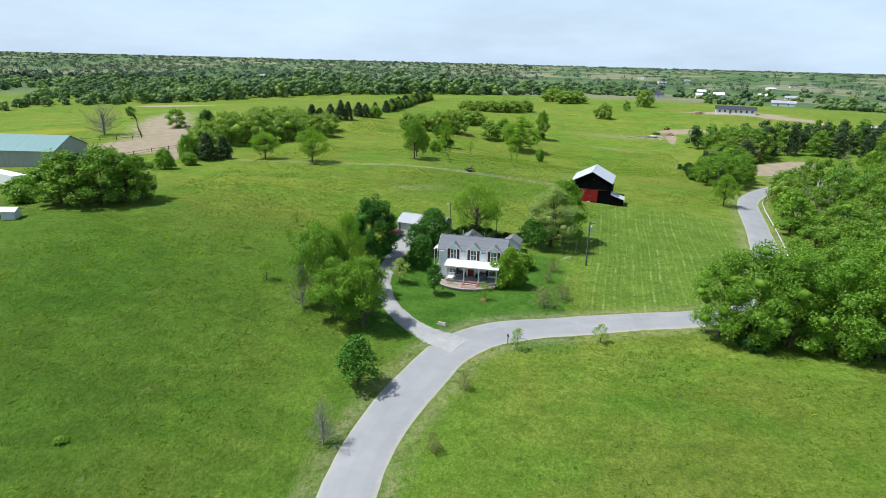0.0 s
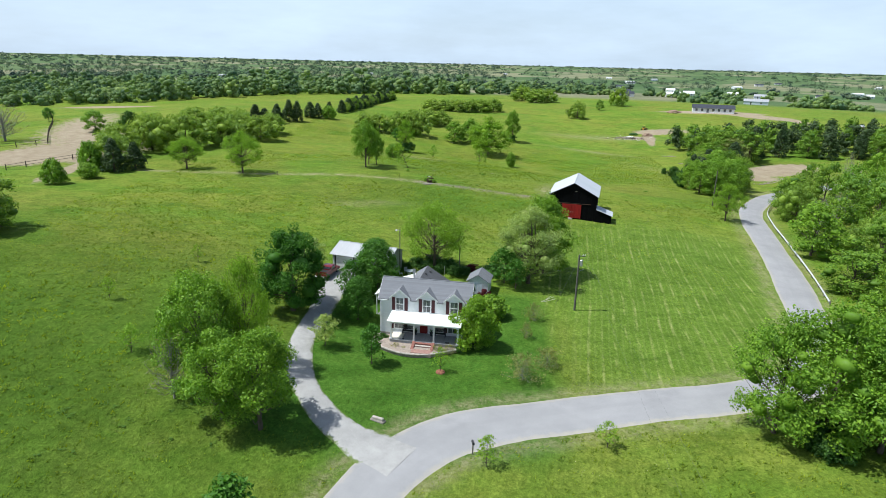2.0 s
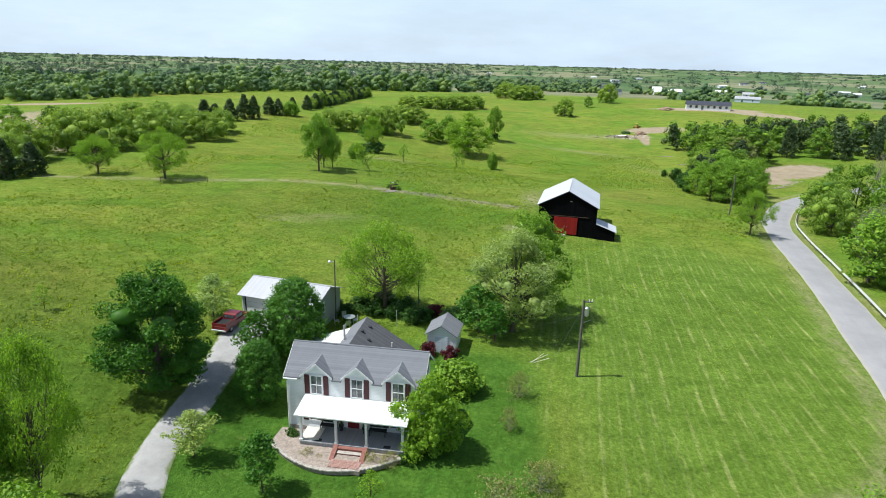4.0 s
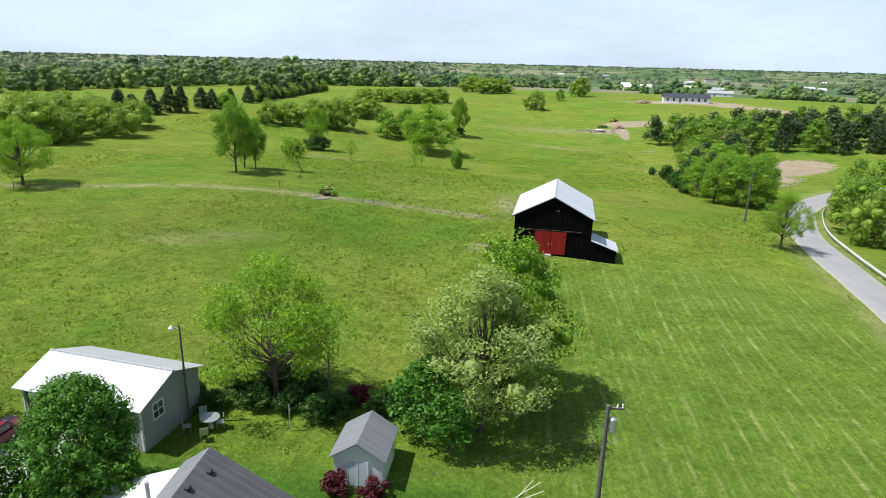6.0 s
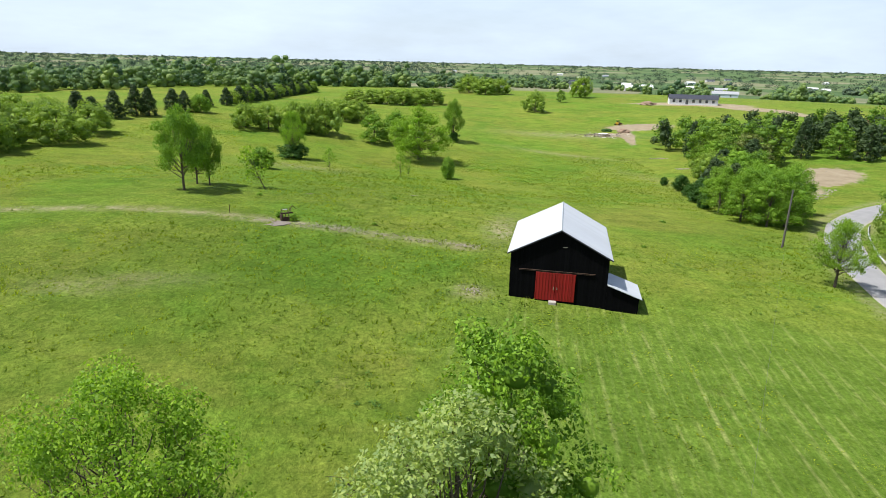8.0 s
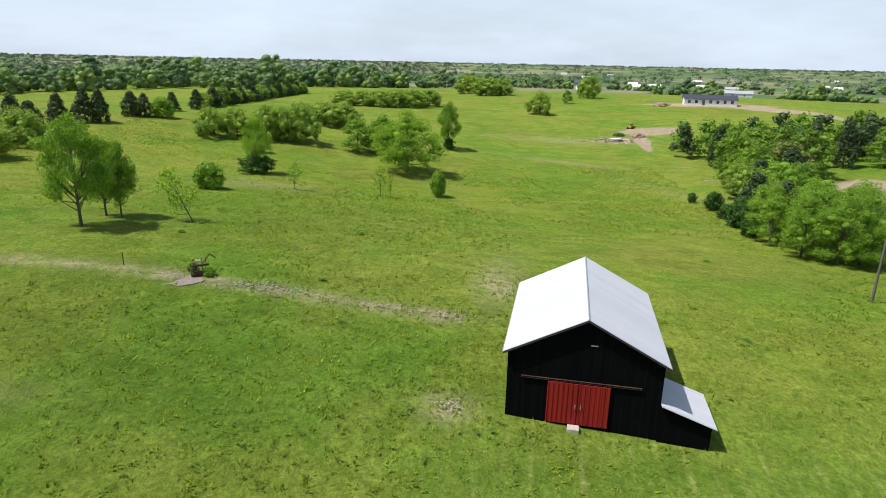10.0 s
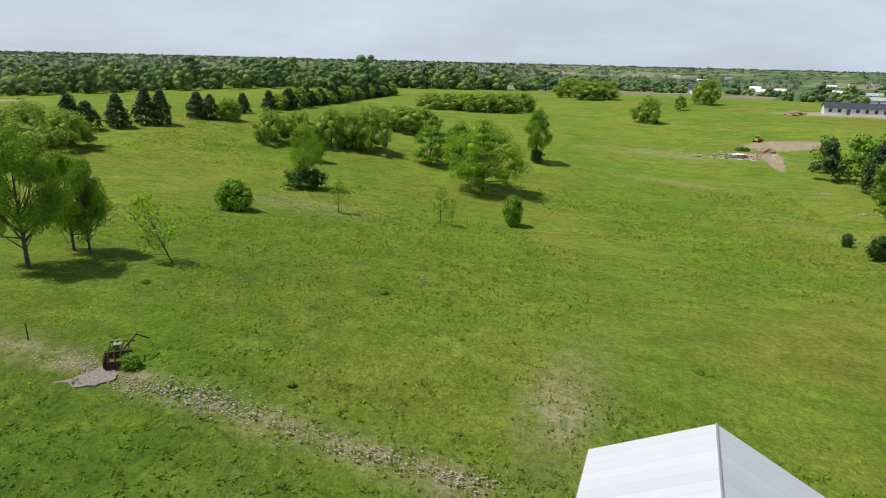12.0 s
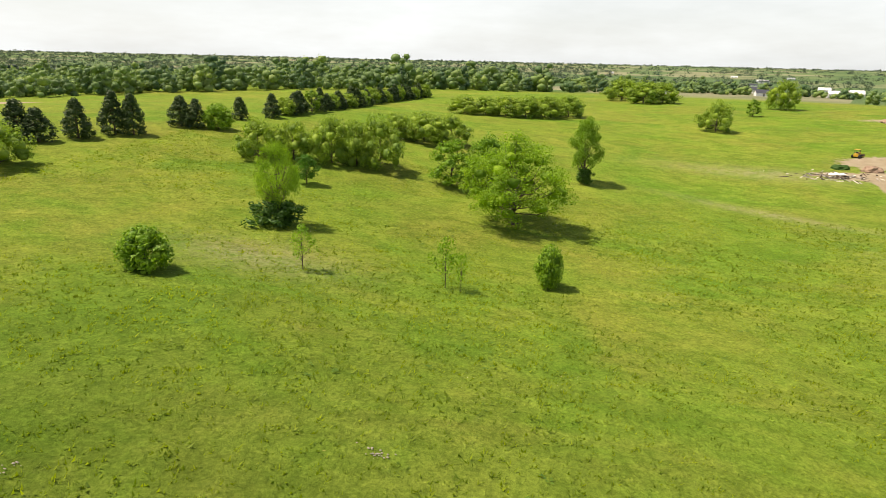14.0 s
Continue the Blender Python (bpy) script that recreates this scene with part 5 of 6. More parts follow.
plant_all("edge", [(54.03, 87.2, 8.6, 3.6), (56.76, 84.0, 9.2, 3.4), (60.0, 84.7, 9.4, 3.8), (56.52, 101.3, 8.0, 3.4), (62.8, 102.5, 9.0, 3.8), (53.41, 94.4, 7.5, 3.0), (57.86, 91.6, 9.2, 4.0), (63.3, 90.3, 9.4, 4.0), (60.2, 97.2, 9.4, 4.2), (66.6, 96.9, 9.6, 4.2)],
          "roadside_tree", "bright leafy tree in the roadside clump", "tree", "roadside clump")
plant_all("dark_bush", [(54.53, 106.6, 4.2, 2.6), (56.62, 110.8, 4.4, 2.2), (55.44, 114.0, 2.6, 1.6), (58.61, 114.6, 3.8, 2.2), (56.63, 122.1, 3.6, 2.0), (55.56, 129.7, 2.0, 1.0), (60.3, 118.4, 3.0, 2.0), (52.54, 99.2, 3.0, 1.8)], "dark_shrub", "dark round shrub on the pasture edge", "bush", "edge shrubs")
belt = []
for _ in range(500):
    y = rs.uniform(101, 158)
    x = float(np.interp(y, [98, 123, 150, 160], [54, 60, 71, 71])) + rs.uniform(1.5, 14)
    if all((x - a) ** 2 + (y - b) ** 2 > 5.2 ** 2 for a, b in belt):
        belt.append((x, y))
for x, y in belt:
    k = rs.rand()
    plant("cedar" if k < 0.2 else "light_copse" if k < 0.45 else "copse", x, y, rs.uniform(6.0, 9.5), rs.uniform(3.4, 4.6), "woodland_tree", "dark cedar between the lane and the far wood" if k < 0.2 else "leafy tree between the lane and the far wood", "tree", "wood belt", variants=4)
spots = []
for _ in range(3000):
    x, y = rs.uniform(64, 190), rs.uniform(138, 262)
    left = 72.5 - 0.12 * (y - 150) if y < 190 else 68 + 0.9 * (y - 190)
    front = np.interp(x, [66, 73, 80, 86, 92, 99, 107, 120, 150, 190], [160, 150, 146.5, 147.5, 153, 164, 161.5, 159, 153, 155])
    if x < left + 2 or y < front + 1 or y > 196 + 0.12 * (x - 70):
        continue
    if y > 225:
        continue
    if all((x - a) ** 2 + (y - b) ** 2 > 6.2 ** 2 for a, b in spots):
        spots.append((x, y))
for x, y in spots:
    k = rs.rand()
    kind = "cedar" if k < (0.30 if x < 88 else 0.6) else "grey_copse" if k > 0.86 and x < 100 else "wood"
    if y > 178 - 0.2 * (x - 70):
        BACK.append((x, y, rs.uniform(8, 10.5), rs.uniform(4.0, 5.2), "cedar" if kind == "cedar" else "wood"))
        continue
    plant("copse" if kind == "wood" else kind, x, y, rs.uniform(8.5, 13.0), rs.uniform(3.8, 4.8) if kind == "cedar" else rs.uniform(4.4, 6.0), "woodland_tree", "dark cedar of the far wood" if kind == "cedar" else "leafy tree of the far wood", "tree", "far wood", variants=4)
for _ in range(55):
    x, y = rs.uniform(110, 230), rs.uniform(20, 215)
    if y < 225 - 0.2 * x:
        BACK.append((x + 25, y, rs.uniform(7, 10), rs.uniform(4.5, 6), "wood"))


def back_woods(name, rows, mat, label):
    rs = np.random.RandomState(21)
    V, F, count = [], [], 0
    for x, y, h, r, kind in rows:
        z = gz(x, y)
        blobs = [(x + rs.uniform(-0.55, 0.55) * r * (1.2 - k / 14), y + rs.uniform(-0.55, 0.55) * r * (1.2 - k / 14), z + h * (0.18 + 0.68 * k / 13), r * rs.uniform(0.22, 0.4)) for k in range(14)]
        lv, lf = leaves(blobs, 700, 0.42, rs, 0.1)
        cv, cf = clumps(blobs[::2], rs, 0.74)
        lv, lf = np.concatenate([lv, cv]), np.concatenate([lf, cf + len(lv)])
        V.append(lv), F.append(lf + count)
        count += len(lv)
    return tagged(new(name, quads_mesh(name, np.concatenate(V), np.concatenate(F), mat)), label, "woods", kind="stuff")


back_woods("back_woods", [b for b in BACK if b[4] == "wood"], LEAF_WOOD, "leafy trees deep in the wood")
back_woods("back_cedars", [b for b in BACK if b[4] == "cedar"], LEAF_CEDAR, "dark cedars deep in the wood")


# ---- far woods and hedgerows ----
def far_woods(name, near, far, mat, label):
    """Rounded crowns one by one, thick on the ridge and in loose groups over the lower fields."""
    rs = np.random.RandomState(3)
    edge_x = np.array([-2000, -600, -288, -264, -256, -234, -206, -187, -168, -142, -109, -87, -47, 0, 38, 86, 141, 292, 2000])
    edge_y = np.array([20, 110, 155, 177, 207, 221, 232, 261, 301, 344, 386, 419, 427, 517, 421, 472, 405, 330, 300])
    meadow = spline([(-300, 190), (-342, 261), (-405, 385), (-420, 500), (-480, 700), (-560, 900), (-600, 1150)], 8.0)
    V, F, T, count = [], [], [], 0
    D = near
    while D < far:
        for a in np.linspace(-62, 46, 84 if D < 900 else 115):
            a = radians(a + rs.uniform(-0.8, 0.8))
            d = D * (1 + rs.uniform(-0.014, 0.014))
            x, y = d * math.sin(a), d * math.cos(a)
            if y < np.interp(x, edge_x, edge_y):
                continue
            v = noise.noise(Vector((x / 150, y / 95, 3.1))) + 0.55 * noise.noise(Vector((x / 50, y / 36, 7.7)))
            hedge = abs(noise.noise(Vector(((0.8 * x + 0.6 * y) / 330, (0.8 * y - 0.6 * x) / 170, 5.3)))) < (0.035 if d < 900 else 0.05)
            left = 1 / (1 + math.exp((x + 0.05 * y - 30) / 40))
            limit = 0.40 - 0.50 * left - (0.22 if d > 2600 else 0.10 if d > 1400 else 0)
            front = left > 0.4 and y < np.interp(x, edge_x, edge_y) + 38
            rim = d > 3500 and rs.rand() < 0.8
            if (v < limit and not front and not hedge and not rim) or (left > 0.5 and ((meadow - (x, y)) ** 2).sum(1).min() < 24 ** 2):
                continue
            k = (d / 350) ** 0.5
            big = 1.55 if -110 < x < 45 and y < 560 else 1.3 if -230 < x < 60 and y < 540 else 1.0
            dark = rs.rand() < 0.13
            h = rs.uniform(4.5, 11.0) * (1.45 if rs.rand() < 0.14 else 1.0) * big * (0.75 if x < -190 and d < 480 else 1.0)
            r = max(rs.uniform(2.9, 5.6) * k * min(big, 1.4) * (0.7 if dark else 1.0), 0.40 * h) * (1.2 if x > 60 else 1.0)
            z = gz(x, y)
            blobs = []
            for i in range(9):
                t, ang = (i + rs.rand()) / 9, i * 2.4 + rs.uniform(-0.6, 0.6)
                q = r * math.sqrt(max(0.04, 1 - (1.6 * t - 0.6) ** 2)) * rs.uniform(0.3, 0.75)
                br = min(r * rs.uniform(0.30, 0.50), 0.42 * h)
                blobs.append((x + q * math.cos(ang), y + q * math.sin(ang), z + 0.3 * br + (h - 1.3 * br) * t, br))
            m = int(np.clip(300 * (350 / d) ** 1.2, 34, 300))
            lv, lf = leaves(blobs, m, 0.42 * k ** 1.6, rs, 0.0, tidy=1.3)
            if d < 1000:
                cv, cf = clumps(blobs, rs, 0.76)
                lv, lf = np.concatenate([lv, cv]), np.concatenate([lf, cf + len(lv)])
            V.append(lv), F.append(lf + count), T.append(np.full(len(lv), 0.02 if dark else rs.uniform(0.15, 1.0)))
            count += len(lv)
        D *= 1.027
    me = quads_mesh(name, np.concatenate(V), np.concatenate(F), mat)
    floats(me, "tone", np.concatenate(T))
    return tagged(new(name, me), label, "woods", kind="stuff")


far_woods("far_woods", 300.0, 900.0, LEAF_FAR_HAZED, "green woods and hedgerows beyond the pasture")
far_woods("distant_woods", 900.0, 4300.0, LEAF_DISTANT_HAZED, "distant woods and hedgerows with haze put into the leaf colour")

# ---- yard details ----


def on_ground(x, y, rz=0, dz=0.0):
    return pose(x, y, gz(x, y) + dz, 0, 0, rz)


def add_stone(bm, x, y, z, r, rs):
    v = bmesh.ops.create_icosphere(bm, subdivisions=1, radius=1.0)["verts"]
    sx, sy, sz = r * rs.uniform(0.8, 1.3), r * rs.uniform(0.7, 1.1), r * rs.uniform(0.45, 0.75)
    a = rs.uniform(0, 6.28)
    for q in v:
        w = q.co * (1 + rs.uniform(-0.14, 0.14))
        px, py = w.x * sx, w.y * sy
        q.co = (x + px * math.cos(a) - py * math.sin(a), y + px * math.sin(a) + py * math.cos(a), z + w.z * sz)


def flower_bed():
    b = thing("flower_bed", in_house(0, 0, 0), "curved gravel flower bed with pale stone edging", "flower bed")
    rim = [(-5.6 + 10.6 * t, -0.6 - 4.0 * math.sin(math.pi * (0.10 + 0.86 * t)) ** 0.75) for t in np.linspace(0, 1, 40)]
    ring = rim + [(4.9, -0.35), (-5.5, -0.35)]

    def z_at(x, y):
        p = HOUSE @ Vector((x, y, 0))
        return gz(p.x, p.y)

    bm = bmesh.new()
    hi = [bm.verts.new((x, y, z_at(x, y) + 0.13)) for x, y in ring]
    lo = [bm.verts.new((x, y, z_at(x, y) - 0.3)) for x, y in ring]
    bm.faces.new(hi)
    for i in range(len(ring)):
        j = (i + 1) % len(ring)
        bm.faces.new((hi[i], hi[j], lo[j], lo[i]))
    bmesh.ops.triangulate(bm, faces=bm.faces)
    part("bed_gravel", bm, MULCH, b, "pinkish bed gravel")
    rs = np.random.RandomState(2)
    fine = spline(rim, 0.26)
    for x, y in fine:
        bm = bmesh.new()
        add_stone(bm, x, y, z_at(x, y) + 0.10, 0.17, rs)
        part("edging_stone", bm, STONE, b)
    path = thing("brick_path", in_house(0, 0, 0), "pink brick path before the porch steps", "path")
    for i in range(9):
        for j in range(7):
            x, y = -0.65 + i * 0.24 + (0.06 if j % 2 else 0), -3.55 - j * 0.125
            z = z_at(x, y) + 0.15
            box("brick", x, x + 0.225, y, y + 0.112, z, z + 0.04 + rs.uniform(0, 0.012), BRICKPATH, path)
    box("bedding", -0.75, 1.65, -4.4, -3.4, z_at(0.5, -4) - 0.2, z_at(0.5, -4) + 0.12, MULCH, path)


flower_bed()
for x, y, h, r in ((-4.3, -1.2, 0.9, 0.55), (-4.7, -0.7, 0.7, 0.5), (2.2, -3.0, 1.1, 0.8), (3.4, -2.9, 1.2, 0.9), (4.4, -2.4, 0.8, 0.6), (-2.6, -3.0, 0.8, 0.7), (-1.6, -3.2, 0.6, 0.5), (4.9, -1.0, 1.1, 0.7)):
    p = HOUSE @ Vector((x, y, 0))
    pale = x in (2.2, 3.4, -2.6, -1.6)
    plant("faded" if pale else "dark_bush", p.x, p.y, h, r, "bed_shrub", "straw-coloured low shrub in the flower bed" if pale else "small green shrub in the flower bed", "bush", "bed shrubs")
for x in (-1.15, 1.05):
    p = SHED @ Vector((x, -0.75, 0))
    plant("red_bush", p.x, p.y, 1.35, 0.85, "maroon_bush", "dark maroon bush before the shed door", "bush", "maroon bushes")
plant("red_bush", -1.15, 10.23, 1.3, 1.1, "maroon_bush", "spreading purple-leaved bush behind the shed", "bush")
plant_all("dark_bush", [(-3.29, 8.27, 1.6, 1.6), (-9.21, 10.08, 1.5, 1.4), (1.85, 10.12, 1.8, 1.8), (-11.71, 8.91, 1.3, 1.0), (-5.46, 8.79, 1.5, 1.5), (-7.83, 8.90, 1.4, 1.4), (-7.09, 11.54, 1.6, 1.7), (-4.53, 11.03, 1.5, 1.5), (-10.34, 8.16, 1.2, 1.1), (-2.12, 9.16, 1.2, 1.2), (0.46, 9.05, 1.4, 1.3)], "dark_shrub", "low dark shrub under the open tree", "bush", "yard shrubs")


def bench(x, y, rz):
    b = thing("porch_bench", in_house(x, y, 0.76, rz), "dark slatted porch bench against the wall", "bench", "porch benches")
    for i in range(4):
        box("seat_slat", -0.65, 0.65, -0.42 + i * 0.11, -0.33 + i * 0.11, 0.42, 0.45, DARKGREY, b)
    for i in range(4):
        box("back_slat", -0.65, 0.65, 0.03, 0.06, 0.52 + i * 0.11, 0.60 + i * 0.11, DARKGREY, b)
    for sx in (-0.6, 0.55):
        for sy in (-0.42, -0.02):
            box("leg", sx, sx + 0.05, sy, sy + 0.05, 0, 0.42 if sy < -0.1 else 0.95, DARKGREY, b)


bench(-1.75, -0.35, 0), bench(2.0, -0.35, 0)


def pot(x, y):
    p = thing("porch_urn", in_house(x, y, 0.76), "dark urn with a small plant on the porch", "planter", "porch urns")
    tube("bowl", [(0, 0, 0), (0, 0, 0.08), (0, 0, 0.25), (0, 0, 0.45)], [0.14, 0.08, 0.16, 0.2], DARKGREY, p, 10)
    bm = bmesh.new()
    rs = np.random.RandomState(int(10 * x) + 90)
    for _ in range(24):
        a, q = rs.uniform(0, 6.28), rs.uniform(0.05, 0.24)
        add_tube(bm, [(0, 0, 0.44), (q * math.cos(a), q * math.sin(a), 0.62 + rs.uniform(0, 0.2))], [0.03, 0.008], 3)
    part("foliage", bm, LEAF_DARK, p)


pot(-0.85, -0.4), pot(0.95, -0.45)
r = thing("porch_ramp", in_house(-2.7, -1.2, 0.76), "cream painted board laid on the porch", "board")
solid("board", [(-0.75, -0.75, 0.0), (0.6, -0.75, 0.0), (0.6, 0.7, 0.03), (-0.75, 0.7, 0.03)], (0, 0, 0.05), CREAM, r)
for x in (-2.1, 3.0):
    m = thing("door_mat", in_house(x, -1.9, 0.762), "small dark mat on the porch floor", "mat", "porch mats")
    box("mat", -0.25, 0.25, -0.15, 0.15, 0, 0.02, DARKGREY, m)


def patio_set():
    t = thing("patio_table", on_ground(-9.70, 5.97), "round pale garden table on the lawn", "table")
    tube("tabletop", [(0, 0, 0.70), (0, 0, 0.74)], 0.6, STEEL, t, 20)
    tube("pedestal", [(0, 0, 0), (0, 0, 0.70)], [0.22, 0.05], STEEL, t, 8)
    for k in range(4):
        a = k * 1.57 + 0.4
        c = thing("patio_chair", on_ground(-10.0 + 0.95 * math.cos(a), 5.7 + 0.95 * math.sin(a), math.degrees(a) - 90), "pale metal garden chair at the table", "chair", "patio chairs")
        box("seat", -0.24, 0.24, -0.24, 0.24, 0.40, 0.44, STEEL, c, 0.01)
        box("backrest", -0.24, 0.24, 0.22, 0.26, 0.44, 0.9, STEEL, c, 0.01)
        for sx in (-0.22, 0.18):
            for sy in (-0.22, 0.18):
                box("leg", sx, sx + 0.04, sy, sy + 0.04, 0, 0.40, STEEL, c)


patio_set()


def pickup():
    x, y = -20.4, 2.0
    t = thing("pickup_truck", on_ground(x, y, -10, 0.04) @ Matrix.Scale(0.84, 4), "dark red pickup truck parked beside the garage", "truck")
    body = [(-2.6, 0.45), (-2.6, 0.95), (-2.45, 1.02), (-0.55, 1.02), (-0.55, 1.02), (0.95, 1.02), (2.35, 0.92), (2.55, 0.78), (2.6, 0.45)]
    solid("body", [(-0.90, yy, zz) for yy, zz in body], (1.80, 0, 0), CARRED, t, "dark red painted body")
    cab = [(-0.50, 1.02), (-0.42, 1.55), (-0.15, 1.68), (0.75, 1.66), (1.35, 1.04)]
    c = solid("cab", [(-0.78, yy, zz) for yy, zz in cab], (1.56, 0, 0), CARRED, t)
    solid("windscreen", [(-0.70, 0.86, 1.62), (0.70, 0.86, 1.62), (0.70, 1.36, 1.09), (-0.70, 1.36, 1.09)], (0, 0.03, 0.03), GLASS, c)
    box("rear_glass", -0.62, 0.62, -0.50, -0.465, 1.12, 1.5, GLASS, c)
    for s in (-1, 1):
        box("side_glass", s * 0.785 - 0.008, s * 0.785 + 0.008, -0.30, 0.85, 1.12, 1.52, GLASS, c)
        box("bed_wall", s * 0.86 - 0.05, s * 0.86 + 0.05, -2.55, -0.6, 1.022, 1.32, CARRED, t)
        box("tail_lamp", s * 0.80 - 0.07, s * 0.80 + 0.07, -2.63, -2.602, 0.62, 0.95, BARNRED, t)
        box("head_lamp", s * 0.66 - 0.15, s * 0.66 + 0.15, 2.602, 2.63, 0.60, 0.76, TRIM, t)
    box("tailgate", -0.80, 0.80, -2.58, -2.52, 1.022, 1.32, CARRED, t)
    box("bed_liner", -0.80, 0.80, -2.50, -0.62, 1.024, 1.05, RUBBER, t, label="black bed liner")
    box("rear_bumper", -0.88, 0.88, -2.78, -2.63, 0.45, 0.62, STEEL, t, 0.02)
    box("front_bumper", -0.88, 0.88, 2.63, 2.75, 0.40, 0.58, STEEL, t, 0.02)
    for wx in (-0.80, 0.80):
        for wy in (-1.6, 1.7):
            wheel(t, wx, wy, 0.37, 0.24)


pickup()


def mulch_ring():
    m = thing("mulch_ring", on_ground(-2.71, -19.22), "reddish mulch ring round a sapling", "mulch")
    tube("mulch", [(0, 0, -0.05), (0, 0, 0.06), (0, 0, 0.10)], [0.5, 0.46, 0.25], plain("red_mulch", (0.30, 0.13, 0.08), 0.95, vary=0.4, scale=9), m, 16)


mulch_ring()
s = thing("drive_sign_stone", on_ground(-7.31, -28.52, -20), "low pale stone marker beside the drive", "stone")
box("stone", -0.55, 0.55, -0.14, 0.14, -0.1, 0.34, STONE, s, 0.04)
box("base", -0.7, 0.7, -0.25, 0.25, -0.1, 0.08, WOOD, s, 0.02)
for i, (a, l) in enumerate(((35, 2.2), (50, 1.9), (20, 1.6))):
    p = thing("loose_pole", on_ground(8.6 + 0.2 * i, 1.6, a), "loose yellowish pole lying in the grass", "pole", "loose poles")
    tube("pole", [(0, 0, 0.06), (l, 0, 0.35)], 0.02, CREAM, p)
tube("board", [(0, 0, 0), (1.3, 0.3, 0.02)], 0.05, CREAM, thing("loose_board", in_house(6.3, 1.2, 0.25, -35), "pale board leaning by the hedge", "board"))


def mailbox():
    m = thing("mailbox", on_ground(1.28, -31.88, 15), "dark mailbox on a wooden post beside the lane", "mailbox")
    box("post", -0.05, 0.05, -0.05, 0.05, -0.2, 1.0, WOOD, m)
    solid("box", [(-0.09, -0.24, 1.0), (0.09, -0.24, 1.0), (0.09, -0.24, 1.14), (0.05, -0.24, 1.20), (-0.05, -0.24, 1.20), (-0.09, -0.24, 1.14)], (0, 0.48, 0), DARKGREY, m)
    box("flag", 0.092, 0.10, -0.02, 0.02, 1.08, 1.26, BARNRED, m)


mailbox()


# ---- poles, wires, guard rail ----
def utility_pole(x, y, h, transformer, rz, label, thick=0.15):
    p = thing("utility_pole", on_ground(x, y, rz), label, "utility pole", "utility poles")
    tube("shaft", [(0, 0, -0.4), (0, 0, h)], [thick, thick * 0.66], POLE, p, 10)
    if transformer:
        tube("transformer", [(0.32, 0, h - 1.55), (0.32, 0, h - 1.45), (0.32, 0, h - 0.75), (0.32, 0, h - 0.65)], [0.12, 0.2, 0.2, 0.1], STEEL, p, 12, "grey transformer can")
        box("bracket", 0.08, 0.2, -0.05, 0.05, h - 1.2, h - 1.05, STEEL, p)
        box("crossarm", -0.1, 0.75, -0.05, 0.05, h - 0.22, h - 0.12, POLE, p)
        for q in (0.45, 0.70):
            tube("insulator", [(q, 0, h - 0.12), (q, 0, h + 0.08)], [0.05, 0.03], TRIM, p, 8)
        tube("guy_wire", [(0, 0, h - 0.7), (-2.4, 1.6, 0.0)], 0.012, WIRE, p, 4)
        for k in range(1):
            tube("lamp_arm", [(0.1, 0, h - 2.2 + 0.1 * k), (0.75, 0.1, h - 1.9 + 0.05 * k)], 0.02, STEEL, p, 5)
    return p


utility_pole(12.78, -0.42, 7.6, True, 0, "weathered utility pole with a transformer")
utility_pole(51.84, 69.6, 8.0, False, 0, "tall weathered utility pole beside the lane")
yl = utility_pole(-11.25, 6.50, 6.5, False, 0, "yard light pole behind the garage", 0.085)
tube("lamp_arm", [(0, 0, 6.25), (-0.5, 0, 6.4)], 0.03, STEEL, yl)
tube("lamp", [(-0.5, 0, 6.43), (-0.5, 0, 6.28), (-0.5, 0, 6.16)], [0.06, 0.16, 0.12], TRIM, yl, 10)
tube("post", [(0, 0, -0.3), (0, 0, 1.9)], 0.04, STEEL, thing("clothes_post", on_ground(-4.85, 6.33), "thin metal clothes post behind the house", "post"))
tube("post", [(0, 0, -0.3), (0, 0, 4.2)], 0.06, POLE, thing("yard_post", on_ground(-2.91, 9.12), "thin wooden post behind the shed", "post"))


def cable(a, b, sag, radius=0.005):
    a, b = Vector(a), Vector(b)
    o = thing("overhead_wire", pose(*a), "thin overhead wire between the poles", "wire", "overhead wires")
    tube("strand", [((b - a) * t - Vector((0, 0, sag * 4 * t * (1 - t)))) for t in np.linspace(0, 1, 14)], radius, WIRE, o, 4)


top = Vector((12.78, -0.42, gz(12.78, -0.42) + 7.6))
cable(top + Vector((0.7, 0, 0.05)), (20.5, -150, 9.0), 1.6)
cable(top + Vector((0.45, 0, 0.05)), (15.2, -150, 9.0), 1.6)
cable(top + Vector((0.7, 0, 0.05)), (51.84, 69.6, gz(51.84, 69.6) + 7.9), 1.2)
cable(top - Vector((0, 0, 1.4)), HOUSE @ Vector((1.6, 9.5, 3.2)), 0.5, 0.006)
cable((51.84, 69.6, gz(51.84, 69.6) + 7.9), (120, 150, 12), 1.0)


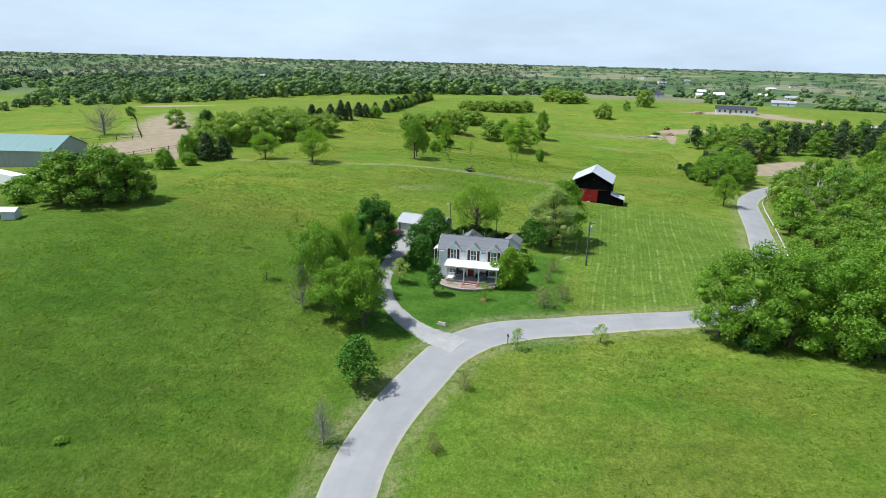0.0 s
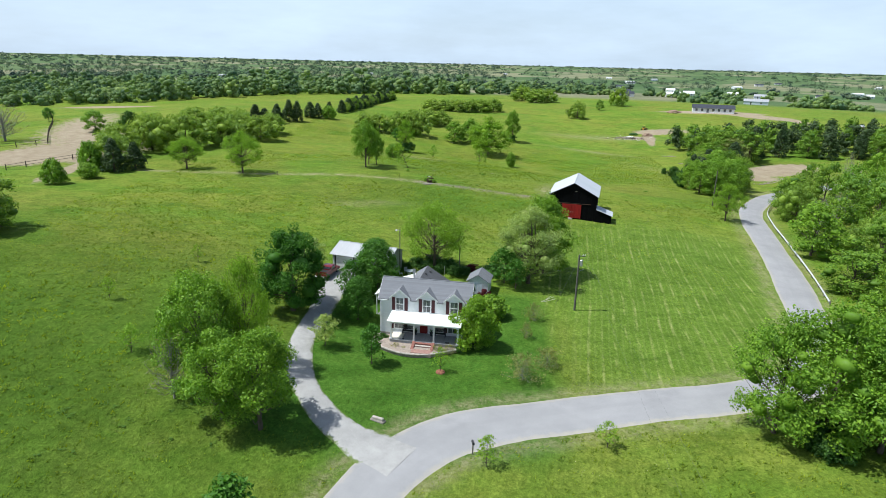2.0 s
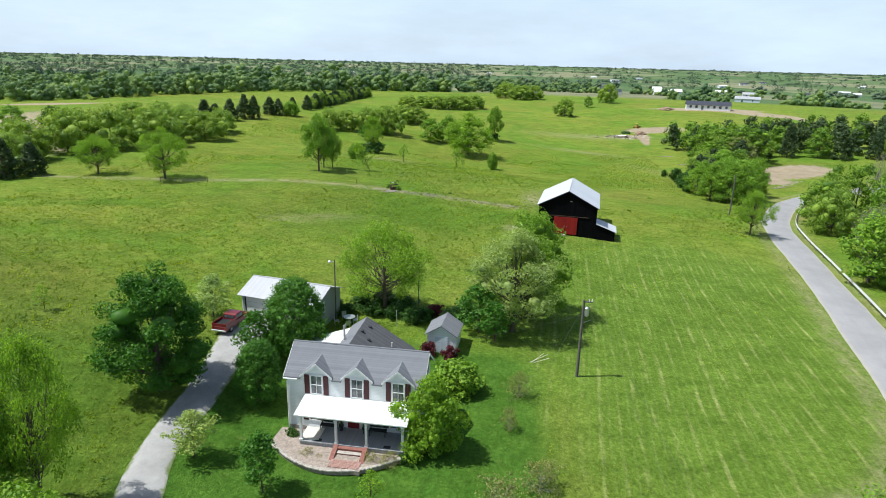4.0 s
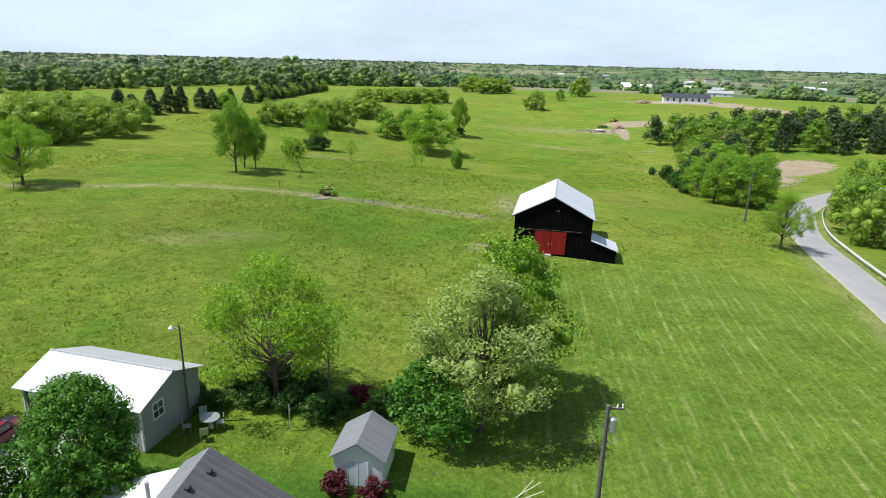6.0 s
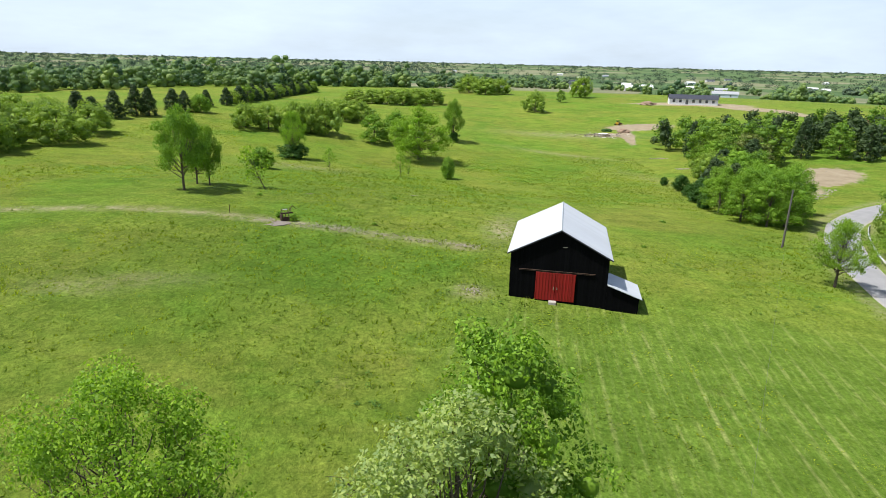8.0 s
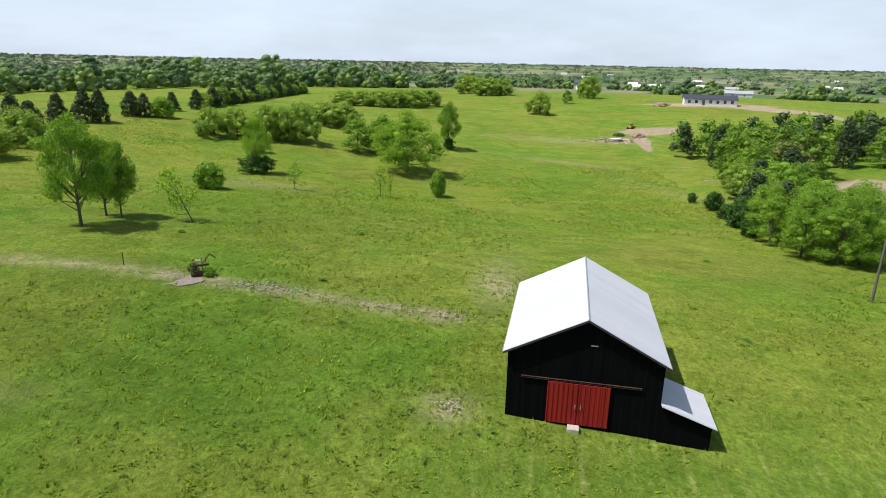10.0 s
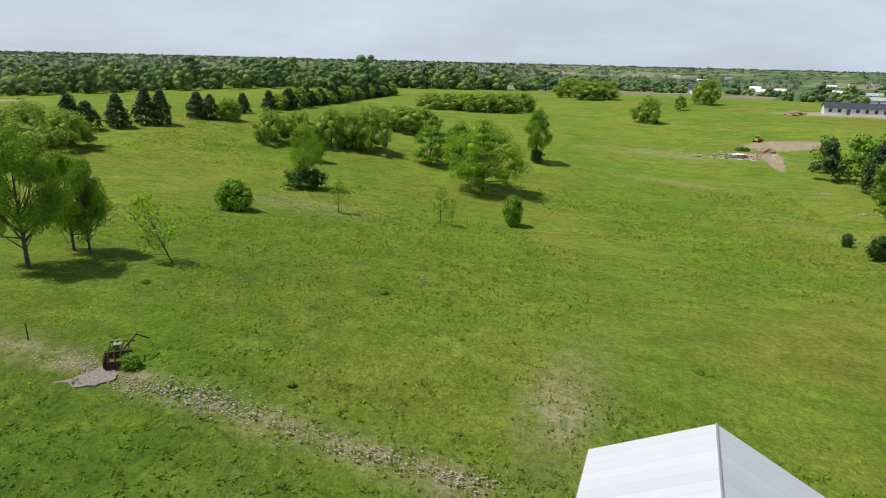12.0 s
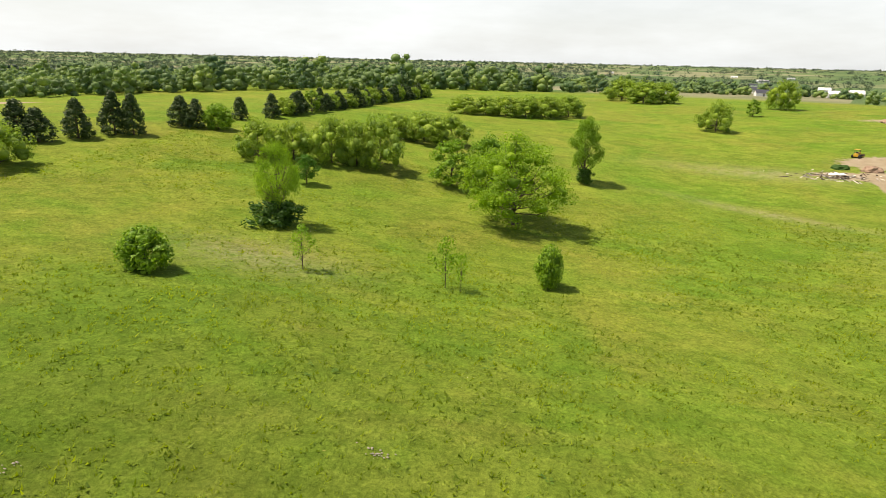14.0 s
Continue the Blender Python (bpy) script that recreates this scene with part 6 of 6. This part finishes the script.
def guard_rail():
    g = thing("guard_rail", pose(0, 0, 0), "pale steel guard rail along the lane's bend", "guard rail")
    t = np.gradient(ROAD_LINE, axis=0)
    t /= np.linalg.norm(t, axis=1)[:, None]
    line = (ROAD_LINE + 3.35 * np.stack([t[:, 1], -t[:, 0]], -1))
    keep = line[(line[:, 1] > 6) & (line[:, 1] < 88) & (line[:, 0] < 76)]
    prof = [(0.00, 0.42), (0.07, 0.50), (0.0, 0.57), (0.07, 0.64), (0.0, 0.74)]
    verts, faces = [], []
    for i, p in enumerate(keep):
        z = gz(*p)
        for o, h in prof:
            verts.append((p[0] - o, p[1], z + h))
    m = len(prof)
    for i in range(len(keep) - 1):
        for j in range(m - 1):
            faces.append((i * m + j, i * m + j + 1, (i + 1) * m + j + 1, (i + 1) * m + j))
    ob = link_mesh("rail", verts, faces, plain("bleached_steel", (0.66, 0.67, 0.66), 0.5, 0.2), g)
    mod = ob.modifiers.new("thick", "SOLIDIFY")
    mod.thickness = 0.02
    for p in keep[::4]:
        z = gz(*p)
        box("post", p[0] + 0.03, p[0] + 0.15, p[1] - 0.08, p[1] + 0.08, z - 0.3, z + 0.72, WOOD, g)


guard_rail()

# ---- pasture details ----
rs = np.random.RandomState(9)


def rock_line():
    V, F, n = [], [], 0
    bm = bmesh.new()
    bmesh.ops.create_icosphere(bm, subdivisions=1, radius=1.0)
    base = np.array([v.co[:] for v in bm.verts])
    tri = np.array([[v.index for v in f.verts] for f in bm.faces])
    bm.free()
    groups = [(-40.85, 58.91, 2.6, 220), (-32.67, 60.4, 2.0, 160), (-9.48, 58.08, 2.2, 220), (-6.42, 57.95, 1.6, 150), (-3.43, 57.21, 1.6, 120), (0.17, 56.58, 1.5, 90), (8.08, 55.37, 1.0, 140), (5.34, 55.76, 1.4, 80), (3.11, 56.14, 0.9, 60), (-22.02, 60.1, 1.2, 26), (0.48, 82.9, 0.4, 26), (-15.71, 58.93, 1.3, 200), (67.8, 171.0, 1.2, 40), (68.9, 154.5, 1.4, 50), (73.7, 133.7, 1.6, 50)]
    groups += [(8.65, 42.94, 0.55, 90), (-14.07, 75.3, 0.3, 14)]
    groups += [(79.2 + 2.3 * i, 111.8 + 2.3 * i, 0.9, 16) for i in range(6)]
    for a, b, s, k in groups:
        for _ in range(k):
            x, y = a + rs.normal() * s, b + rs.normal() * (0.5 if s > 0.5 else 0.25)
            r = rs.uniform(0.02, 0.075) * (1 if a < 60 else 3.2)
            v = base * (1 + rs.uniform(-0.2, 0.2, (len(base), 1))) * r * np.array([1.3, 0.9, 0.55]) + (x, y, gz(x, y) + 0.03)
            V.append(v), F.append(tri + n)
            n += len(v)
    me = quads_mesh("field_stones", np.concatenate(V), np.concatenate(F), plain("field_stone", (0.47, 0.41, 0.33), 0.95, vary=0.4, scale=4))
    tagged(new("field_stones", me), "pale broken stones along the old ditch", "stones", kind="stuff")


rock_line()
sl = thing("gravel_slab", on_ground(-14.6, 58.1, -6), "flat grey gravel slab in the grass", "slab")
ring = [(2.05 * math.cos(a) * (1 + 0.08 * math.sin(3 * a) + 0.05 * math.sin(11 * a + 1)), 1.35 * math.sin(a) * (1 + 0.15 * math.cos(2 * a) + 0.07 * math.sin(9 * a)) + 0.08 * math.sin(7 * a), -0.10) for a in np.linspace(0, 6.283, 48, endpoint=False)]
solid("slab", ring, (0, 0, 0.10), plain("slab_gravel", (0.27, 0.23, 0.20), 0.95, vary=0.35, scale=5), sl)


def implement():
    o = thing("farm_implement", on_ground(-13.4, 59.8, 30), "rusty abandoned farm implement in the grass", "machinery")
    for k in range(4):
        tube("tine", [(0.35 * k - 0.5, -0.7, 0.0), (0.35 * k - 0.5, -0.2, 0.9), (0.35 * k - 0.4, 0.5, 1.25), (0.35 * k - 0.3, 1.1, 0.9)], [0.05, 0.05, 0.05, 0.03], RUST, o, 6)
    box("beam", -0.7, 0.8, -0.25, -0.12, 0.75, 0.92, RUST, o, 0.02)
    tube("arm", [(0.2, -0.2, 0.85), (1.0, 0.7, 1.5), (1.6, 1.2, 0.9)], [0.06, 0.05, 0.04], RUST, o, 6)
    tube("wheel_rim", [(-0.75, -0.4, 0.4), (-0.65, -0.4, 0.4)], 0.42, RUST, o, 14)
    box("seat_plate", -0.25, 0.2, 0.1, 0.5, 1.15, 1.20, STEEL, o)
    box("blade", -0.6, 0.7, -0.75, -0.68, 0.0, 0.5, RUST, o)


implement()
plant_all("bush", [(-12.54, 59.63, 0.9, 0.7), (-14.41, 60.6, 0.8, 0.6), (22.38, 71.9, 0.5, 0.55), (23.09, 71.6, 0.35, 0.4), (38.87, 80.0, 0.45, 0.6), (-1.98, 77.4, 0.4, 0.45), (-20.28, 71.7, 0.4, 0.5), (-39.55, -55.73, 0.6, 0.8), (-2.85, 60.7, 0.3, 0.4), (30.60, 62.1, 0.35, 0.4)], "weed_clump", "low green weed clump in the pasture", "weeds", "weed clumps")
for i, (x, y) in enumerate(((-20.5, 60.6), (-47, 55.4), (-55, 53.8))):
    tube("post", [(0, 0, -0.2), (0, 0, 1.2)], 0.04, RUST, thing("fence_post", on_ground(x, y), "thin rusty fence post in the grass", "post", "pasture posts"))


def debris():
    o = thing("rubble_heap", on_ground(58.74, 208.5), "heap of broken boards, rubble and white sheets", "rubble")
    for i in range(130):
        x, y = rs.normal() * 4.2, rs.normal() * 2.0
        z = max(0.0, 0.9 - 0.12 * abs(x) - 0.3 * abs(y)) * rs.uniform(0.2, 1.1)
        l, w = rs.uniform(0.4, 2.2), rs.uniform(0.08, 0.3)
        bm = bmesh.new()
        add_box(bm, -l / 2, l / 2, -w / 2, w / 2, -0.04, 0.05)
        bm.transform(pose(x, y, z + gz(58.74 + x, 208.5 + y) - gz(58.74, 208.5) + 0.05, rs.uniform(-25, 25), rs.uniform(-25, 25), rs.uniform(0, 180)))
        part("board", bm, (WOOD, STONE, CREAM, RUST, DARKWOOD)[i % 5], o)
    for x, y, a in ((1.2, -0.4, 20), (-0.8, -0.9, -15), (0.3, 0.3, 60)):
        bm = bmesh.new()
        add_box(bm, -0.7, 0.7, -0.4, 0.4, -0.03, 0.03)
        bm.transform(pose(x, y, 0.85, 12, -8, a))
        part("white_sheet", bm, TRIM, o, "white torn sheet")
    for x, y, w, h, mat, lab, nm in ((68.2, 215.3, 4.5, 1.3, SOIL, "pale heap of soil beside the rubble", "soil_heap"), (62.3, 216.8, 4.0, 1.0, LEAF_DARK, "weedy green mound beside the rubble", "weedy_mound"), (97.2, 285.6, 7.5, 1.5, SOIL, "brown soil heap before the new house", "soil_heap")):
        s = thing(nm, on_ground(x, y), lab, "heap")
        bm = bmesh.new()
        bmesh.ops.create_icosphere(bm, subdivisions=4, radius=1.0)
        for v in bm.verts:
            k = 1 + 0.3 * noise.noise(v.co * 2.1 + Vector((x, y, 0))) + 0.12 * noise.noise(v.co * 6)
            v.co = Vector((v.co.x * w / 2 * k, v.co.y * w / 3 * k, v.co.z * h * k))
        part("heap", bm, mat, s)


debris()


def bulldozer():
    d = thing("bulldozer", on_ground(69.5, 229.7, -35) @ Matrix.Scale(0.78, 4), "small yellow bulldozer parked on bare soil", "bulldozer")
    for s in (-1, 1):
        ring = [(s * 0.95 - 0.22, y, z) for y, z in ((-1.5, 0.25), (-1.2, 0.0), (1.2, 0.0), (1.5, 0.25), (1.5, 0.6), (1.2, 0.85), (-1.2, 0.85), (-1.5, 0.6))]
        solid("track", ring, (0.44, 0, 0), RUBBER, d, "black crawler track")
    box("hull", -0.7, 0.7, -1.3, 1.5, 0.35, 1.05, YELLOW, d, 0.05)
    box("bonnet", -0.5, 0.5, 0.3, 1.7, 1.05, 1.6, YELLOW, d, 0.06)
    c = box("cab_base", -0.65, 0.65, -1.1, 0.28, 1.05, 1.4, YELLOW, d, 0.04)
    for x in (-0.62, 0.54):
        for y in (-1.05, 0.18):
            box("cab_post", x, x + 0.08, y, y + 0.08, 1.4, 2.5, DARKGREY, d)
    box("cab_roof", -0.75, 0.75, -1.2, 0.4, 2.5, 2.62, YELLOW, d, 0.04)
    box("seat", -0.25, 0.25, -0.8, -0.3, 1.4, 1.9, DARKGREY, d, 0.04)
    solid("blade", [(-1.4, 2.35, 0.05), (-1.4, 2.2, 0.5), (-1.4, 2.35, 1.0), (-1.4, 2.45, 1.0), (-1.4, 2.3, 0.5), (-1.4, 2.45, 0.05)], (2.8, 0, 0), RUST, d)
    for s in (-1, 1):
        box("push_arm", s * 1.22 - 0.06, s * 1.22 + 0.06, -0.3, 2.25, 0.3, 0.48, YELLOW, d)
    tube("exhaust", [(0.25, 1.1, 1.6), (0.25, 1.1, 2.3)], 0.05, RUST, d)


bulldozer()

# ---- farmyard across the field ----
gb = far_house("metal_barn", -138.7, 41.19, 8.0, 44.0, 15.0, 4.6, 7.6, GREYWALL, GREENTIN, "long grey metal barn with green tin roof", 0, "barn")
# Solid dark panels on the wall stand in for shade inside open stalls.
for i in range(3):
    box("stall_door", 22.003, 22.06, -5 + i * 3.6, -2.6 + i * 3.6, 0.1, 2.6, DARKGREY, gb, label="dark panel standing in for the shade of an open stall")


def trailer():
    t = thing("horse_trailer", on_ground(-104.7, 10.96, 68), "long white trailer with small square windows", "trailer")
    box("body", -1.25, 1.25, -5.0, 5.0, 0.75, 3.1, TRIM, t, 0.08)
    for i in range(7):
        box("pane", 1.252, 1.29, -4.2 + i * 1.2, -3.6 + i * 1.2, 2.1, 2.6, GLASS, t)
    for x in (-1.05, 1.05):
        for y in (-0.6, 0.4):
            wheel(t, x, y, 0.4, 0.25)


trailer()
sh = far_house("field_shelter", -83.3, -11.99, 12, 2.2, 1.7, 1.5, 1.9, BLUEGREY, TIN, "small pale blue field shelter", 0, "shelter")
far_house("dark_shed", -90.0, -13.65, 12, 6.0, 4.0, 2.4, 3.2, DARKWOOD, DARKROOF, "dark wooden shed at the field edge", 0, "shed")


def plank_fence(points, name, label):
    f = thing(name, pose(0, 0, 0), label, "fence", "plank fences")
    line = spline(points, 3.6)
    for a, b in zip(line, line[1:]):
        za, zb = gz(*a), gz(*b)
        box("post", a[0] - 0.07, a[0] + 0.07, a[1] - 0.07, a[1] + 0.07, za - 0.2, za + 1.35, DARKWOOD, f)
        for h in (0.5, 1.1):
            tube("rail", [(a[0], a[1], za + h), (b[0], b[1], zb + h)], 0.045, DARKWOOD, f, 4)


plank_fence([(-145.9, 71.2), (-134.0, 77.9), (-124.5, 86.2)], "plank_fence", "dark plank fence round the paddock")
plank_fence([(-125.3, 86.5), (-141.0, 107.7), (-163.7, 139.5), (-200.1, 185.0)], "plank_fence", "dark plank fence along the far field")
plank_fence([(-107.4, 49.94), (-104.4, 60.0), (-100.4, 69.7), (-97.0, 76.2)], "plank_fence", "dark plank fence beside the farm track")

# ---- far farms ----
rs = np.random.RandomState(14)
FARMS = []
for i in range(34):
    d, a = 520 * 1.038 ** i * rs.uniform(0.96, 1.04), radians(rs.uniform(-30, 40) if i % 3 == 0 else rs.uniform(4, 40))
    FARMS.append((d * math.sin(a), d * math.cos(a)))
for i, (x, y) in enumerate(FARMS):
    w = rs.uniform(9, 22)
    far_house("far_farmhouse" if i % 2 else "far_barn", x, y, rs.uniform(-25, 25), w, w * 0.5, rs.uniform(2.6, 3.4), rs.uniform(4.4, 5.6), TRIM if i % 3 else BLUEGREY, (TIN, DARKROOF, TRIM)[i % 3], "small pale farm building among distant trees", 2, "barn" if i % 2 == 0 else "house")
far_house("far_shed", 165.6, 228.7, 10, 3.6, 3.0, 2.2, 3.0, STEP, TIN, "small red-brown shed with tin roof beyond the wood", 0, "shed")


# ---- grass ----
def open_grass(x, y):
    """Where long grass grows: off the lanes, the lawn and the buildings."""
    d_road = np.minimum(near_line(x, y, ROAD_LINE) - 3.2, near_line(x, y, DRIVE_LINE) - 2.4)
    lawn = (x > -19) & (x < 9) & (y > -30) & (y < 4)
    barn = (np.abs((x - 17.55) * 0.985 - (y - 47.7) * 0.174) < 4.8) & (np.abs((x - 17.55) * 0.174 + (y - 47.7) * 0.985) < 6.1)
    garage = (np.abs(x + 15.9) < 5) & (np.abs(y - 6.8) < 4.2)
    return (d_road > 0) & ~lawn & ~barn & ~garage


def patch(x, y, scale, seed):
    return np.array([noise.noise(Vector((a / scale, b / scale, seed))) for a, b in zip(x, y)])


def grass_tufts():
    """Clumps of blades over the pasture along the flight."""
    rs = np.random.RandomState(6)
    n = 62000
    x, y = rs.uniform(-72, 60, n), rs.uniform(-80, 172, n)
    ok = open_grass(x, y)
    x, y = x[ok], y[ok]
    n = len(x)
    z = ground_z(x, y) - 0.06
    mown = (x > 8) & (x < 47) & (y > -24) & (y < 40)
    clump = patch(x, y, 2.2, 1.3)
    h = rs.uniform(0.10, 0.26, n) * np.where(mown, 0.35, 1.0) * (1 + 0.5 * clump)
    tone = np.clip(0.5 + 0.6 * patch(x, y, 6.0, 4.4) + 0.35 * clump + rs.normal(size=n) * 0.14, 0.28, 0.92)
    V, T = [], []
    for k in range(4):
        a = rs.uniform(0, 6.28, n)
        w = rs.uniform(0.03, 0.09, n)
        ox, oy = rs.normal(size=n) * 0.15, rs.normal(size=n) * 0.15
        lx, ly = rs.normal(size=n) * 0.12 + 0.05, rs.normal(size=n) * 0.12
        b0 = np.stack([x + ox - w * np.cos(a), y + oy - w * np.sin(a), z], -1)
        b1 = np.stack([x + ox + w * np.cos(a), y + oy + w * np.sin(a), z], -1)
        t = np.stack([x + ox + lx, y + oy + ly, z + h], -1)
        V.append(np.stack([b0, b1, t], 1)), T.append(np.repeat(tone, 3))
    v = np.concatenate(V).reshape(-1, 3)
    me = quads_mesh("grass_tufts", v, np.arange(len(v)).reshape(-1, 3), leaf("grass_blade", (0.136, 0.232, 0.026), vary=0.3, trans=0.5, yellow=0.5, by_tree=True))
    floats(me, "tone", np.concatenate(T))
    return tagged(new("grass_tufts", me), "uneven tufts of long pasture grass", "grass", kind="stuff")


def field_weeds():
    """Low dark rosettes of broad-leaved weeds, in drifts, and pale flower heads on thin stalks."""
    rs = np.random.RandomState(8)
    for name, n, label, mat in (("field_weeds", 4200, "low dark green broad-leaved weeds among the grass", leaf("weed_leaf", (0.088, 0.185, 0.034), vary=0.3, trans=0.45)),
                                ("wild_flowers", 9000, "scattered pale flower heads in the pasture", plain("pale_petal", (0.62, 0.60, 0.40), 0.7, vary=0.2))):
        flower = name == "wild_flowers"
        x, y = rs.uniform(-60, 55, n), rs.uniform(-80, 165, n)
        p = patch(x, y, 7.0 if flower else 9.0, 9.1 if flower else 2.7)
        ok = open_grass(x, y) & (near_line(x, y, DITCH_LINE) > 1.6) & (p > (0.36 if flower else 0.22)) & ~((x > 8) & (x < 47) & (y > -24) & (y < 40))
        x, y = x[ok], y[ok]
        V = []
        for k in range(2 if flower else 9):
            m = len(x)
            a, s = rs.uniform(0, 6.28, m), rs.uniform(0.02, 0.045, m) if flower else rs.uniform(0.07, 0.15, m)
            ox, oy = rs.normal(size=m) * (0.25 if flower else 0.16), rs.normal(size=m) * (0.25 if flower else 0.16)
            cx, cy = x + ox, y + oy
            cz = ground_z(cx, cy) + (rs.uniform(0.14, 0.24, m) if flower else rs.uniform(0.03, 0.12, m))
            tip = rs.uniform(-0.4, 0.5, m) * s
            ca, sa = np.cos(a) * s, np.sin(a) * s
            V.append(np.stack([np.stack([cx - ca, cy - sa, cz], -1), np.stack([cx + sa * 0.5, cy - ca * 0.5, cz + 0.01], -1), np.stack([cx + ca, cy + sa, cz + tip], -1), np.stack([cx - sa * 0.5, cy + ca * 0.5, cz + 0.01], -1)], 1))
        v = np.concatenate(V).reshape(-1, 3)
        tagged(new(name, quads_mesh(name, v, np.arange(len(v)).reshape(-1, 4), mat)), label, "flowers" if flower else "weeds", kind="stuff")


grass_tufts()
field_weeds()
